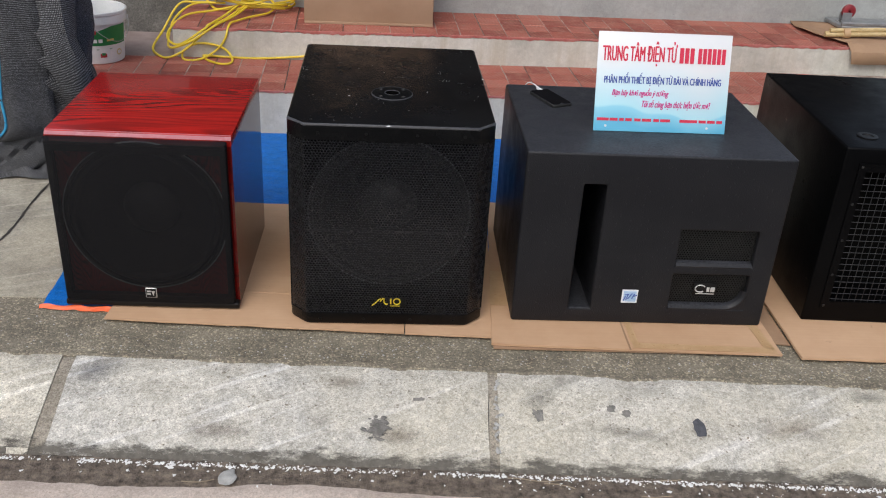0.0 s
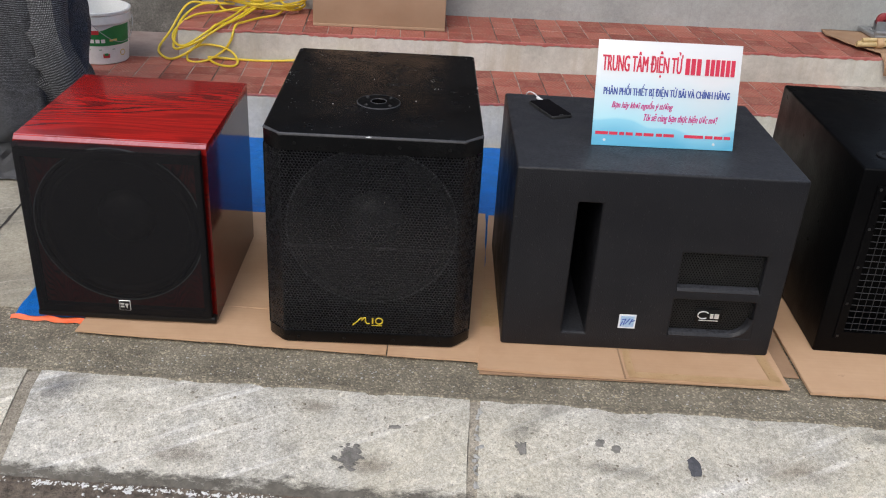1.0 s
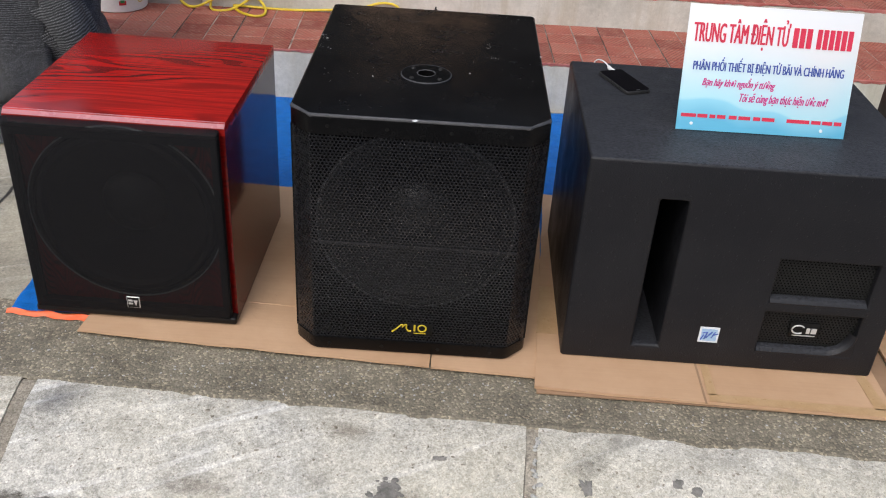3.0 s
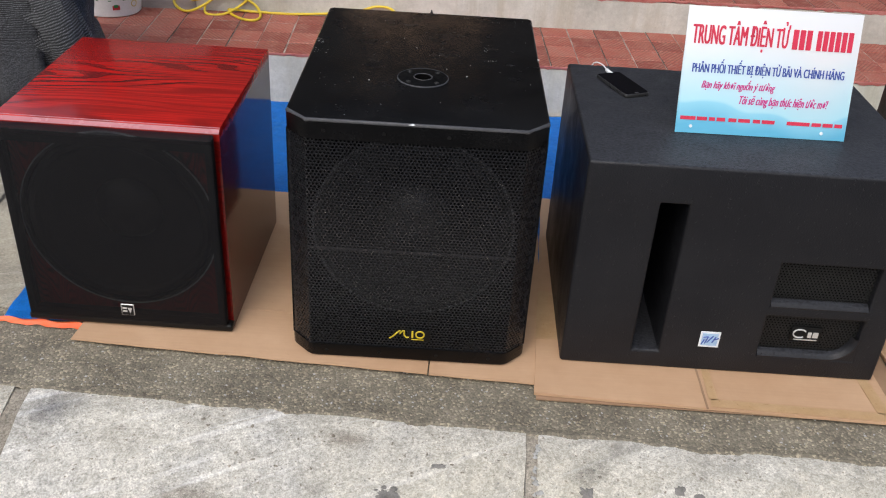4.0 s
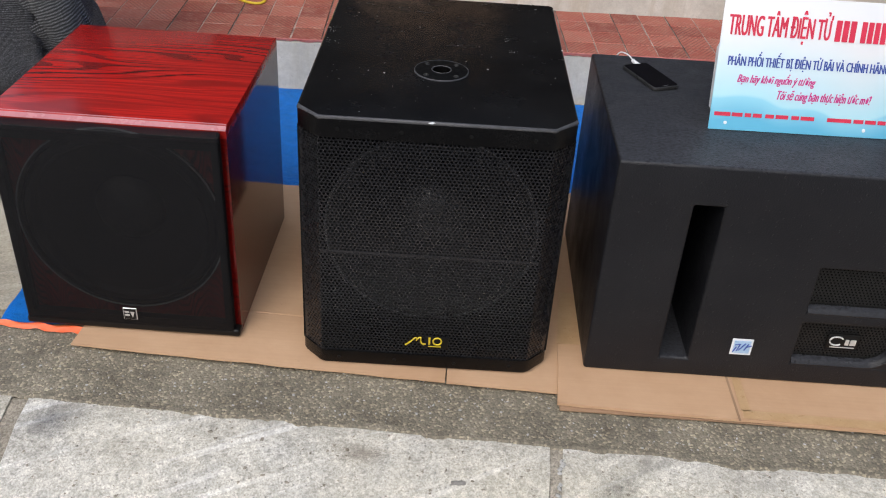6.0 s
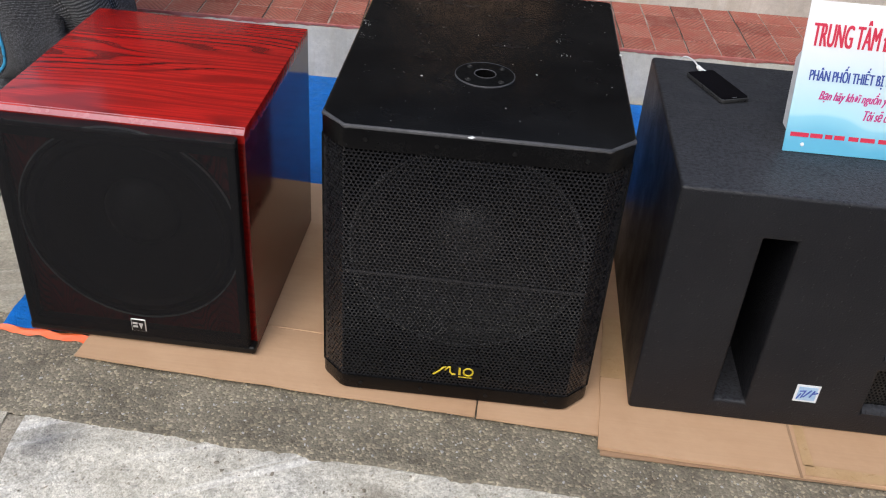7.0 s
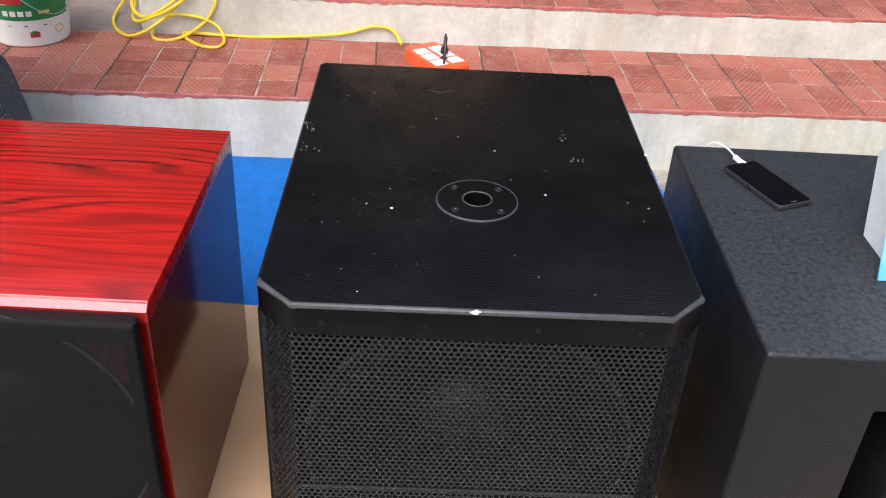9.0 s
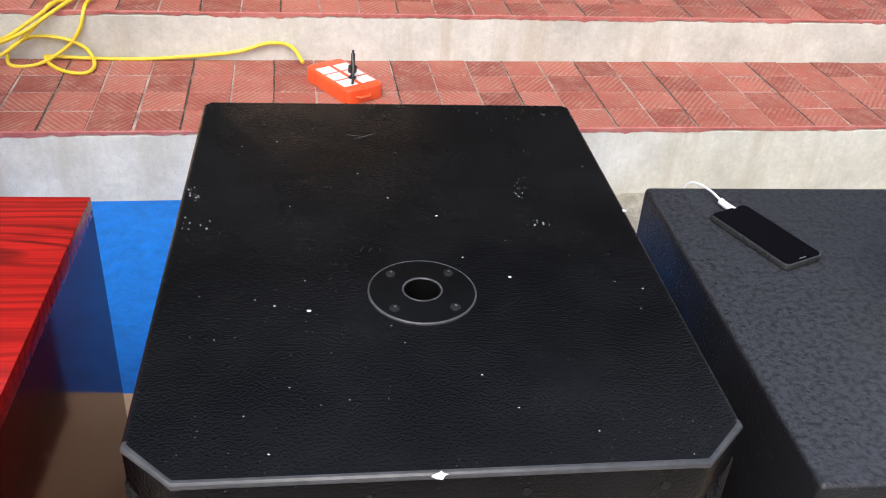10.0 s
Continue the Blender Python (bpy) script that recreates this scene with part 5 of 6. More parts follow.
phone()
bm = bmesh.new()
zt = 0.0145 + 0.558
path = spline([(0.425, 2.846, zt + 0.006), (0.414, 2.868, zt + 0.008), (0.404, 2.905, zt + 0.010), (0.388, 2.936, zt + 0.004), (0.378, 2.944, zt - 0.02), (0.372, 2.950, zt - 0.08), (0.370, 2.955, 0.25), (0.36, 3.0, 0.02)], 8)
t = thing("charging_cable", Matrix(), "white charging cable hanging over the edge behind the phone", "cable")
part("cord", tube(bm, path, 0.0019, 8), M["white_plastic"], t)
part("plug", tube(bmesh.new(), [(0.425, 2.846, zt + 0.006), (0.417, 2.861, zt + 0.0065), (0.412, 2.872, zt + 0.008)], 0.0052, 10), M["white_plastic"], t)


# ---------------- power strip and yellow cable ----------------
def power_strip():
    t = thing("power_strip", pose(-0.144, 4.163, Z1 + 0.0005, 0, 0, -57), "orange-red extension socket with six white outlets on the lower step", "power strip")
    bm = box(bmesh.new(), -0.110, 0.110, -0.061, 0.061, 0, 0.042, 0.018, 4, lambda e: abs(e.verts[0].co.z - e.verts[1].co.z) > 0.01)
    es = [e for e in bm.edges if all(v.co.z > 0.0415 for v in e.verts)]
    bmesh.ops.bevel(bm, geom=es, offset=0.006, segments=3, profile=0.5, affect="EDGES")
    body = part("body", bm, M["strip_red"], t)
    for i in range(3):
        for j in range(2):
            x, y = -0.045 + i * 0.052, -0.029 + j * 0.058
            bm = box(bmesh.new(), x - 0.022, x + 0.022, y - 0.023, y + 0.023, 0.0415, 0.0438, 0.001, 1)
            s = part("outlet", bm, M["white_plastic"], t, "white square outlet")
    bm = bmesh.new()
    tube(bm, [(0.110, -0.03, 0.02), (0.121, -0.024, 0.02), (0.121, 0.006, 0.02), (0.110, 0.012, 0.02)], 0.004, 6)
    part("loop", bm, M["strip_red"], t)
    t2 = thing("power_plug", pose(-0.122, 4.133, Z1 + 0.0443, 0, 0, -57), "black power plug standing in an outlet", "plug")
    bm = bmesh.new()
    tube(bm, [(0, 0, 0), (0, 0, 0.018), (0.003, 0, 0.034)], 0.0125, 10)
    tube(bm, [(0.003, 0, 0.03), (0.004, 0, 0.05), (-0.004, 0.006, 0.068)], 0.006, 8)
    part("plug_body", bm, M["cord_black"], t2)
    bm = tube(bmesh.new(), spline([(-0.004, 0.006, 0.064), (-0.002, 0.004, 0.076), (0.012, -0.006, 0.062), (0.030, -0.016, 0.03), (0.05, -0.04, -0.035), (0.08, -0.09, -0.04), (0.13, -0.16, -0.042)], 8), 0.0035, 7)
    part("cord", bm, M["cord_black"], t2)


power_strip()

zc = Z1 + 0.006
t = thing("extension_cable", Matrix(), "tangled bright yellow extension cable lying over the steps", "cable")
main = [(-0.262, 4.285, Z1 + 0.025), (-0.30, 4.35, Z1 + 0.05), (-0.37, 4.37, Z1 + 0.055), (-0.47, 4.385, zc + 0.02), (-0.70, 4.345, zc), (-0.86, 4.37, zc), (-0.985, 4.385, zc + 0.006), (-0.985, 4.30, zc), (-0.915, 4.225, zc), (-0.855, 4.225, zc), (-0.855, 4.30, zc + 0.008), (-0.92, 4.365, Z1 + 0.06), (-1.02, 4.395, Z1 + 0.07), (-1.09, 4.37, Z1 + 0.03), (-1.08, 4.27, zc), (-1.00, 4.28, zc), (-0.92, 4.34, Z1 + 0.05), (-0.86, 4.42, Z2 - 0.01), (-0.80, 4.52, Z2 + 0.008), (-0.72, 4.62, Z2 + 0.012), (-0.70, 4.74, Z2 + 0.03), (-0.80, 4.86, Z2 + 0.07)]
part("cord", tube(bmesh.new(), clear_of_step(spline(main, 12)), 0.0056, 8), M["yellow_cable"], t)
loops = ([(-0.80, 4.70, Z2 + 0.06), (-0.91, 4.45, Z2 + 0.012), (-0.965, 4.345, Z2 + 0.012), (-0.995, 4.318, Z2 - 0.03), (-1.07, 4.275, Z1 + 0.05), (-1.15, 4.265, Z1 + 0.012), (-1.22, 4.33, Z1 + 0.008), (-1.265, 4.45, Z1 + 0.010), (-1.25, 4.60, Z1 + 0.05), (-1.18, 4.69, Z2 + 0.02), (-1.09, 4.71, Z2 + 0.03), (-0.95, 4.72, Z2 + 0.03)],
         [(-0.95, 4.72, Z2 + 0.03), (-1.10, 4.67, Z2 + 0.03), (-1.175, 4.56, Z2 - 0.02), (-1.18, 4.42, Z1 + 0.06), (-1.14, 4.30, Z1 + 0.05), (-1.04, 4.285, Z1 + 0.09), (-0.96, 4.315, Z2 - 0.005), (-0.92, 4.37, Z2 + 0.014), (-0.87, 4.50, Z2 + 0.02), (-0.80, 4.68, Z2 + 0.05)],
         [(-0.80, 4.68, Z2 + 0.05), (-0.98, 4.60, Z2 + 0.02), (-1.10, 4.50, Z2 + 0.016), (-1.165, 4.42, Z2 - 0.03), (-1.165, 4.35, Z1 + 0.08), (-1.10, 4.29, Z1 + 0.07), (-1.00, 4.31, Z2 - 0.015), (-0.955, 4.36, Z2 + 0.014), (-0.90, 4.52, Z2 + 0.03), (-0.84, 4.74, Z2 + 0.06)])
for line in loops:
    part("cord", tube(bmesh.new(), spline(line, 12), 0.0056, 8), M["yellow_cable"], t)
rng = random.Random(6)
for k in range(6):
    pts = []
    a0 = rng.random() * 6
    for i in range(13):
        a = a0 + i * 0.55
        pts.append((-0.83 + 0.01 * k + (0.21 + 0.02 * math.sin(k * 3)) * math.cos(a) + rng.gauss(0, 0.012), 4.765 + (0.12 + 0.01 * k) * math.sin(a) + rng.gauss(0, 0.01), Z2 + 0.012 + 0.011 * k + 0.018 * (1 + math.sin(a * 1.7 + k))))
    part("cord", tube(bmesh.new(), spline(pts, 8), 0.0056, 8), M["yellow_cable"], t)
bm = bmesh.new()
for k in range(3):
    tube(bm, [(-0.845 + 0.034 * math.cos(a * 0.7) + 0.008 * k, 4.77 + 0.03 * math.sin(a * 0.7), Z2 + 0.06 + 0.05 * math.sin(a * 0.7 + 1)) for a in range(10)], 0.0056, 7)
part("wrap", bm, M["yellow_cable"], t)


# ---------------- carton on the upper step ----------------
t = thing("carton", STEP @ pose(-0.176, 0.622, Z2 + 0.001, 0, 0, -0.6), "plain brown cardboard carton standing on the upper step", "carton")
bm = box(bmesh.new(), -0.32, 0.32, 0, 0.32, 0, 0.46, 0.006, 2)
part("box", bm, M["carton"], t)
bm = box(bmesh.new(), -0.322, 0.322, 0.13, 0.19, 0.4585, 0.4612)
part("tape", bm, M["tape"], t)
bm = box(bmesh.new(), -0.318, 0.320, -0.004, 0.002, -0.0005, 0.012, 0.002, 2)
part("bottom_flap", bm, M["carton"], t)


# ---------------- paint bucket ----------------
def bucket():
    t = thing("paint_bucket", pose(-1.468, 4.255, Z1 + 0.0005, 0, 0, 14), "white plastic paint bucket with a green label on the landing", "bucket")
    t.scale = (0.93, 0.93, 0.84)
    H = 0.285
    r = lambda z: 0.122 + 0.022 * z / H
    prof = [(0.001, 0.0), (0.118, 0.0), (0.122, 0.004)] + [(r(z), z) for z in (0.05, 0.10, 0.15, 0.20)] + [(r(0.222), 0.222), (0.151, 0.224), (0.151, 0.262), (0.149, 0.264), (0.150, 0.268), (0.154, 0.272), (0.154, 0.284), (0.148, 0.288), (0.142, 0.285), (0.138, 0.20), (0.12, 0.012), (0.001, 0.010)]
    body = part("body", lathe(bmesh.new(), prof, 64, (0, 0, 0), "z"), M["white_plastic"], t)

    def wrap(name, a0, a1, zf0, zf1, off, material, parent):
        bm = bmesh.new()
        n = 20
        lo, hi = [], []
        for i in range(n + 1):
            a = radians(a0 + (a1 - a0) * i / n)
            s = i / n
            for z, ls in ((zf0(s), lo), (zf1(s), hi)):
                ls.append(bm.verts.new(((r(z) + off) * math.cos(a), (r(z) + off) * math.sin(a), z)))
        for i in range(n):
            bm.faces.new((lo[i], lo[i + 1], hi[i + 1], hi[i]))
        return part(name, bm, material, parent)

    lab = wrap("label_panel", -175, -15, lambda s: 0.105, lambda s: 0.165 + 0.045 * min(1, max(0, s * 3 - 1.2)), 0.0010, M["bucket_green"], t)
    lab["label"] = "green printed label"
    wrap("label_red", -120, -88, lambda s: 0.168, lambda s: 0.190, 0.0016, M["bucket_red"], lab)
    for k in range(4):
        wrap("label_bar", -118 + k * 11, -110 + k * 11, lambda s: 0.122, lambda s: 0.142, 0.0018, M["white_plastic"], lab)
    wrap("label_bar", -68, -52, lambda s: 0.128, lambda s: 0.140, 0.0018, M["bucket_gold"], lab)
    for a in (-112, -88, -60):
        wrap("label_spot", a - 3, a + 3, lambda s: 0.082, lambda s: 0.086, 0.0012, M["bucket_green"], lab)
    wrap("label_crest", -84, -70, lambda s: 0.038, lambda s: 0.060, 0.0012, M["bucket_red"], lab)
    wrap("label_crest", -81, -73, lambda s: 0.050, lambda s: 0.064, 0.0018, M["bucket_green"], lab)
    bm = bmesh.new()
    n = 24
    a0 = radians(-38)
    for rr, rin in ((0.017, 0.012),):
        o2 = [bm.verts.new(((r(0.06) + 0.0014) * math.cos(a0 + rr * math.cos(k * 2 * math.pi / n) / 0.126), (r(0.06) + 0.0014) * math.sin(a0 + rr * math.cos(k * 2 * math.pi / n) / 0.126), 0.058 + rr * math.sin(k * 2 * math.pi / n))) for k in range(n)]
        i2 = [bm.verts.new(((r(0.06) + 0.0014) * math.cos(a0 + rin * math.cos(k * 2 * math.pi / n) / 0.126), (r(0.06) + 0.0014) * math.sin(a0 + rin * math.cos(k * 2 * math.pi / n) / 0.126), 0.058 + rin * math.sin(k * 2 * math.pi / n))) for k in range(n)]
        for k in range(n):
            l = (k + 1) % n
            bm.faces.new((o2[k], o2[l], i2[l], i2[k]))
    part("label_seal", bm, M["bucket_gold"], lab)
    bm = tube(bmesh.new(), spline([(0.155 * math.cos(radians(a)), 0.155 * math.sin(radians(a)), 0.235 - 0.11 * math.sin(radians((a + 100) * 180 / 110))) for a in range(-100, 11, 10)], 3), 0.0018, 6)
    part("bail_handle", bm, M["steel"], t)


bucket()


# ---------------- bundle of shade net ----------------
def net_bundle():
    t = thing("shade_net", pose(-1.48, 3.60, 0.0), "bundle of dark grey woven shade net with a light blue hem", "netting")
    bm = bmesh.new()
    lay = bm.loops.layers.uv.new("uv")
    nu, nv, H = 150, 110, 1.05
    g = []
    for i in range(nu):
        a = 2 * math.pi * i / nu
        col = []
        for j in range(nv + 1):
            v = j / nv
            z = H * v
            rx = 0.175 + 0.070 * math.exp(-z / 0.12) + 0.035 * min(1.0, max(0.0, (z - 0.42) / 0.2))
            ry = 0.20 + 0.06 * math.exp(-z / 0.10)
            # hanging folds that drift sideways with height
            ph = a * 3 + 3.2 * v + 1.5 * noise.noise((math.cos(a), math.sin(a), v * 2))
            fold = 0.020 * (abs(math.sin(ph)) ** 0.7 - 0.5) + 0.005 * math.sin(a * 11 - 9 * v)
            dg = a * 2.0 - 5.5 * v + 0.9
            fold += 0.055 * max(0.0, math.sin(dg)) ** 2 - 0.015
            fold -= 0.040 * math.exp(-((math.sin(a * 1.5 + 4.0 * v + 0.4)) / 0.10) ** 2)
            fold += 0.02 * noise.noise((math.cos(a) * 2, math.sin(a) * 2, z * 5)) + 0.005 * noise.noise((math.cos(a) * 9, math.sin(a) * 9, z * 16))
            pile = math.exp(-z / 0.06) * 0.05 * noise.noise((a * 1.5, 3, z * 20))
            k = 1 if v < 0.96 else (1 - (v - 0.96) / 0.04 * 0.92)
            x = (rx + fold + pile) * math.cos(a) * k
            y = (ry + fold + pile) * math.sin(a) * k
            x += -0.03 * math.exp(-z / 0.2) + 0.02 * v
            col.append(bm.verts.new((x, y, z + 0.002)))
        g.append(col)
    for i in range(nu):
        l = (i + 1) % nu
        for j in range(nv):
            f = bm.faces.new((g[i][j], g[l][j], g[l][j + 1], g[i][j + 1]))
            for lp, (p, q) in zip(f.loops, ((i, j), (i + 1, j), (i + 1, j + 1), (i, j + 1))):
                lp[lay].uv = (p / nu * 2.2, q / nv * 1.4)
    bm.faces.new([c[-1] for c in g])
    part("cloth", bm, M["net"], t)
    # loose front flap ending in the hem
    bm = bmesh.new()
    lay = bm.loops.layers.uv.new("uv")
    edge = spline([(-0.012, -0.33, 1.02), (-0.010, -0.335, 0.75), (-0.028, -0.335, 0.50), (-0.048, -0.33, 0.33), (-0.046, -0.33, 0.25), (-0.055, -0.33, 0.205), (-0.10, -0.325, 0.165), (-0.16, -0.31, 0.150)], 10)
    rows = []
    for k, p in enumerate(edge):
        row = []
        for s in range(9):
            q = s / 8
            row.append(bm.verts.new((p.x + q * 0.16, p.y + q * q * 0.10 - 0.018 * math.sin(q * 6 + p.z * 5) * q, p.z - 0.02 * q)))
        rows.append(row)
    for k in range(len(rows) - 1):
        for s in range(8):
            f = bm.faces.new((rows[k][s], rows[k][s + 1], rows[k + 1][s + 1], rows[k + 1][s]))
            for lp, (p, q) in zip(f.loops, ((k, s), (k, s + 1), (k + 1, s + 1), (k + 1, s))):
                lp[lay].uv = (p / 50, q / 50)
    flap = part("flap", bm, M["net"], t)
    sd = flap.modifiers.new("thick", "SOLIDIFY")
    sd.thickness = 0.003
    part("hem", tube(bmesh.new(), [(p.x - 0.001, p.y - 0.002, p.z) for p in edge], 0.0048, 7), M["hem"], t, "light blue stitched hem")
    # heavy rolled folds lying across the front
    def roll(ctrl, radii, seed):
        line = spline(ctrl, 10)
        bm = bmesh.new()
        lay = bm.loops.layers.uv.new("uv")
        segs, n = 26, len(line)
        rings = []
        for i, p in enumerate(line):
            dv = (line[min(i + 1, n - 1)] - line[max(i - 1, 0)]).normalized()
            u = dv.cross(Vector((0, 1, 0.1))).normalized()
            w = u.cross(dv)
            f = i / (n - 1) * (len(radii) - 1)
            k = min(int(f), len(radii) - 2)
            rr = radii[k] + (radii[k + 1] - radii[k]) * (f - k)
            ring = []
            for q in range(segs):
                a = 2 * math.pi * q / segs
                r2 = rr * (1 + 0.16 * math.sin(3 * a + i * 0.12 + seed) + 0.22 * noise.noise((math.cos(a) * 1.5, math.sin(a) * 1.5, i * 0.06 + seed)) - 0.38 * math.exp(-(math.sin(1.5 * a + i * 0.07 + seed) / 0.16) ** 2))
                v = p + u * r2 * math.cos(a) + w * r2 * 0.7 * math.sin(a)
                v.z = max(v.z, 0.004)
                ring.append(bm.verts.new(v))
            rings.append(ring)
        for i in range(n - 1):
            for q in range(segs):
                l = (q + 1) % segs
                f = bm.faces.new((rings[i][q], rings[i][l], rings[i + 1][l], rings[i + 1][q]))
                for lp, (p, c) in zip(f.loops, ((i, q), (i, q + 1), (i + 1, q + 1), (i + 1, q))):
                    lp[lay].uv = (p / n * 0.8, c / segs * 0.45)
        bm.faces.new(rings[0][::-1])
        bm.faces.new(rings[-1])
        part("fold", bm, M["net"], t)

    roll([(0.13, -0.19, 1.02), (0.09, -0.21, 0.78), (0.10, -0.22, 0.56), (0.17, -0.20, 0.36), (0.23, -0.10, 0.12), (0.26, -0.02, 0.02)], [0.12, 0.14, 0.13, 0.10, 0.07, 0.05], 1)
    roll([(-0.09, -0.16, 1.02), (-0.07, -0.18, 0.70), (-0.02, -0.19, 0.45), (0.02, -0.18, 0.28)], [0.09, 0.10, 0.10, 0.08], 4)
    roll([(0.17, -0.12, 0.24), (0.08, -0.18, 0.20), (-0.01, -0.22, 0.12), (-0.10, -0.27, 0.05), (-0.20, -0.29, 0.02)], [0.06, 0.09, 0.09, 0.07, 0.04], 7)
    # gathered cloth on the ground at the foot
    bm = bmesh.new()
    lay = bm.loops.layers.uv.new("uv")
    nu, nv = 60, 30
    g = [[None] * (nv + 1) for _ in range(nu + 1)]
    for i in range(nu + 1):
        for j in range(nv + 1):
            s, q = i / nu, j / nv
            x, y = -0.34 + 0.48 * s, -0.36 + 0.30 * q + 0.05 * s
            rim = min(1, 6 * min(s, 1 - s, q + 0.02, 1.1 - q))
            z = max(0.004, rim * (0.045 + 0.05 * noise.noise((x * 7, y * 9, 3)) + 0.03 * math.sin(x * 26 + y * 30 + 2 * noise.noise((x * 5, y * 5, 1)))))
            g[i][j] = bm.verts.new((x + 0.02 * noise.noise((y * 9, x * 4, 5)), y + 0.02 * noise.noise((x * 9, y * 4, 6)), z))
    for i in range(nu):
        for j in range(nv):
            f = bm.faces.new((g[i][j], g[i + 1][j], g[i + 1][j + 1], g[i][j + 1]))
            for lp, (p, q) in zip(f.loops, ((i, j), (i + 1, j), (i + 1, j + 1), (i, j + 1))):
                lp[lay].uv = (p / nu * 0.6, q / nv * 0.35)
    part("foot_folds", bm, M["net"], t)


net_bundle()

# grey round stool and weeds beside the net
t = thing("concrete_pot", pose(-1.80, 3.52, 0.0), "round grey concrete pot with a pale crusted top", "pot")
part("body", lathe(bmesh.new(), [(0.001, 0), (0.10, 0), (0.115, 0.05), (0.132, 0.20), (0.138, 0.235), (0.130, 0.245), (0.112, 0.240)], 48, (0, 0, 0), "z"), M["slab"], t)
bm = bmesh.new()
blob(bm, 0, 0, 0.2395, 0.116, 40, 0.06, 1.0, 0, 0.012, random.Random(3))
part("crust", bm, M["foam"], t)
rng = random.Random(9)
bm = bmesh.new()
for _ in range(420):
    x, y = rng.gauss(-2.17, 0.13), rng.gauss(4.35, 0.14)
    z = abs(rng.gauss(0.05, 0.06))
    a, l, w2, up = rng.random() * 6.3, rng.uniform(0.02, 0.05), rng.uniform(0.006, 0.014), rng.uniform(-0.3, 0.8)
    d = Vector((math.cos(a), math.sin(a), up)).normalized()
    s = Vector((-math.sin(a), math.cos(a), 0))
    p = Vector((x, y, z))
    vs = [bm.verts.new(q) for q in (p, p + d * l * 0.5 + s * w2, p + d * l, p + d * l * 0.5 - s * w2)]
    bm.faces.new(vs)
for _ in range(40):
    x, y = rng.gauss(-2.17, 0.13), rng.gauss(4.35, 0.14)
    tube(bm, [(x, y, -0.001), (x + rng.gauss(0, 0.02), y + rng.gauss(0, 0.02), rng.uniform(0.05, 0.14))], 0.0015, 4)
solo("weeds", bm, M["leaf"], Matrix(), "low green weeds growing at the foot of the wall", "weeds", kind="stuff")


# ---------------- trolley, bamboo and old cardboard on the upper step ----------------
bm = bmesh.new()
n = 24
rows = []
for i in range(n + 1):
    s = i / n
    row = []
    for j in range(15):
        q = j / 14
        y = 0.945 - 0.52 * q
        z = 0.006 + 0.010 * noise.noise((s * 4, q * 4, 2)) + 0.012
        if y < D1:
            z = 0.018 - (D1 - y) * 1.6
            y = D1 - 0.02 - (D1 - y) * 0.35
        row.append(bm.verts.new((2.16 + 0.09 * q - 0.04 * math.sin(q * 5) + s * 0.72, y + 0.02 * noise.noise((s * 6, 1, q)), Z2 + z)))
    rows.append(row)
for a, b2 in zip(rows, rows[1:]):
    for j in range(14):
        bm.faces.new((a[j], b2[j], b2[j + 1], a[j + 1]))
ob = solo("cardboard_scrap", bm, M["card_dark"], STEP, "torn brown cardboard hanging over the upper step", "cardboard")
sd = ob.modifiers.new("thick", "SOLIDIFY")
sd.thickness = 0.004

t = thing("trolley", STEP @ pose(2.35, 0.74, Z2 + 0.026), "grey steel trolley frame lying with a red castor", "trolley")
part("plate", box(bmesh.new(), 0.0, 0.5, 0.0, 0.20, 0.0, 0.02, 0.004, 2), M["steel"], t)
bm = box(bmesh.new(), 0.0, 0.5, 0.0, 0.02, 0.02, 0.04, 0.003, 2)
part("rail", bm, M["steel"], t)
bm = bmesh.new()
for y in (0.070, 0.104):
    prism(bm, [(0.03, y), (0.075, y), (0.085, y + 0.004), (0.03, y + 0.004)], 0.02, 0.075, 0.001, 1)
box(bm, 0.02, 0.09, 0.06, 0.118, 0.02, 0.026, 0.001, 1)
fork = part("castor_fork", bm, M["steel"], t)
part("castor_wheel", lathe(bmesh.new(), [(0.006, 0.076), (0.030, 0.076), (0.036, 0.080), (0.037, 0.089), (0.036, 0.098), (0.030, 0.102), (0.006, 0.102)], 32, (0.068, 0, 0.080)), M["red_wheel"], t, "red plastic castor wheel")

t = thing("bamboo_poles", STEP @ pose(2.185, 0.585, Z2 + 0.034), "pale bamboo sticks tied together on old cardboard", "bamboo")
for k, (dy, dz) in enumerate(((0, 0), (0.024, 0.002), (0.012, 0.021))):
    pts = [(0.0 + 0.015 * k + 0.09 * i, dy + 0.002 * i, dz + 0.003 * i) for i in range(9)]
    bm = tube(bmesh.new(), pts, 0.0115, 10)
    st = part("pole", bm, M["bamboo"], t)
    bm = bmesh.new()
    for i in (2, 5, 7):
        p = pts[i]
        tube(bm, [(p[0] - 0.004, p[1], p[2]), (p[0], p[1], p[2]), (p[0] + 0.004, p[1], p[2])], 0.0132, 10)
    part("node", bm, M["bamboo"], st)
bm = bmesh.new()
tube(bm, [(0.10, 0.012, 0.008), (0.135, 0.013, 0.009)], 0.027, 12)
part("binding", bm, M["tape"], t)


# ---------------- litter and stains along the kerb ----------------
rng = random.Random(12)
K = KERB


def kz(y):
    for (ya, za), (yb, zb2) in zip(kprof[2:], kprof[3:]):
        if yb <= y <= ya:
            return za + (zb2 - za) * (ya - y) / (ya - yb)
    return 0.0


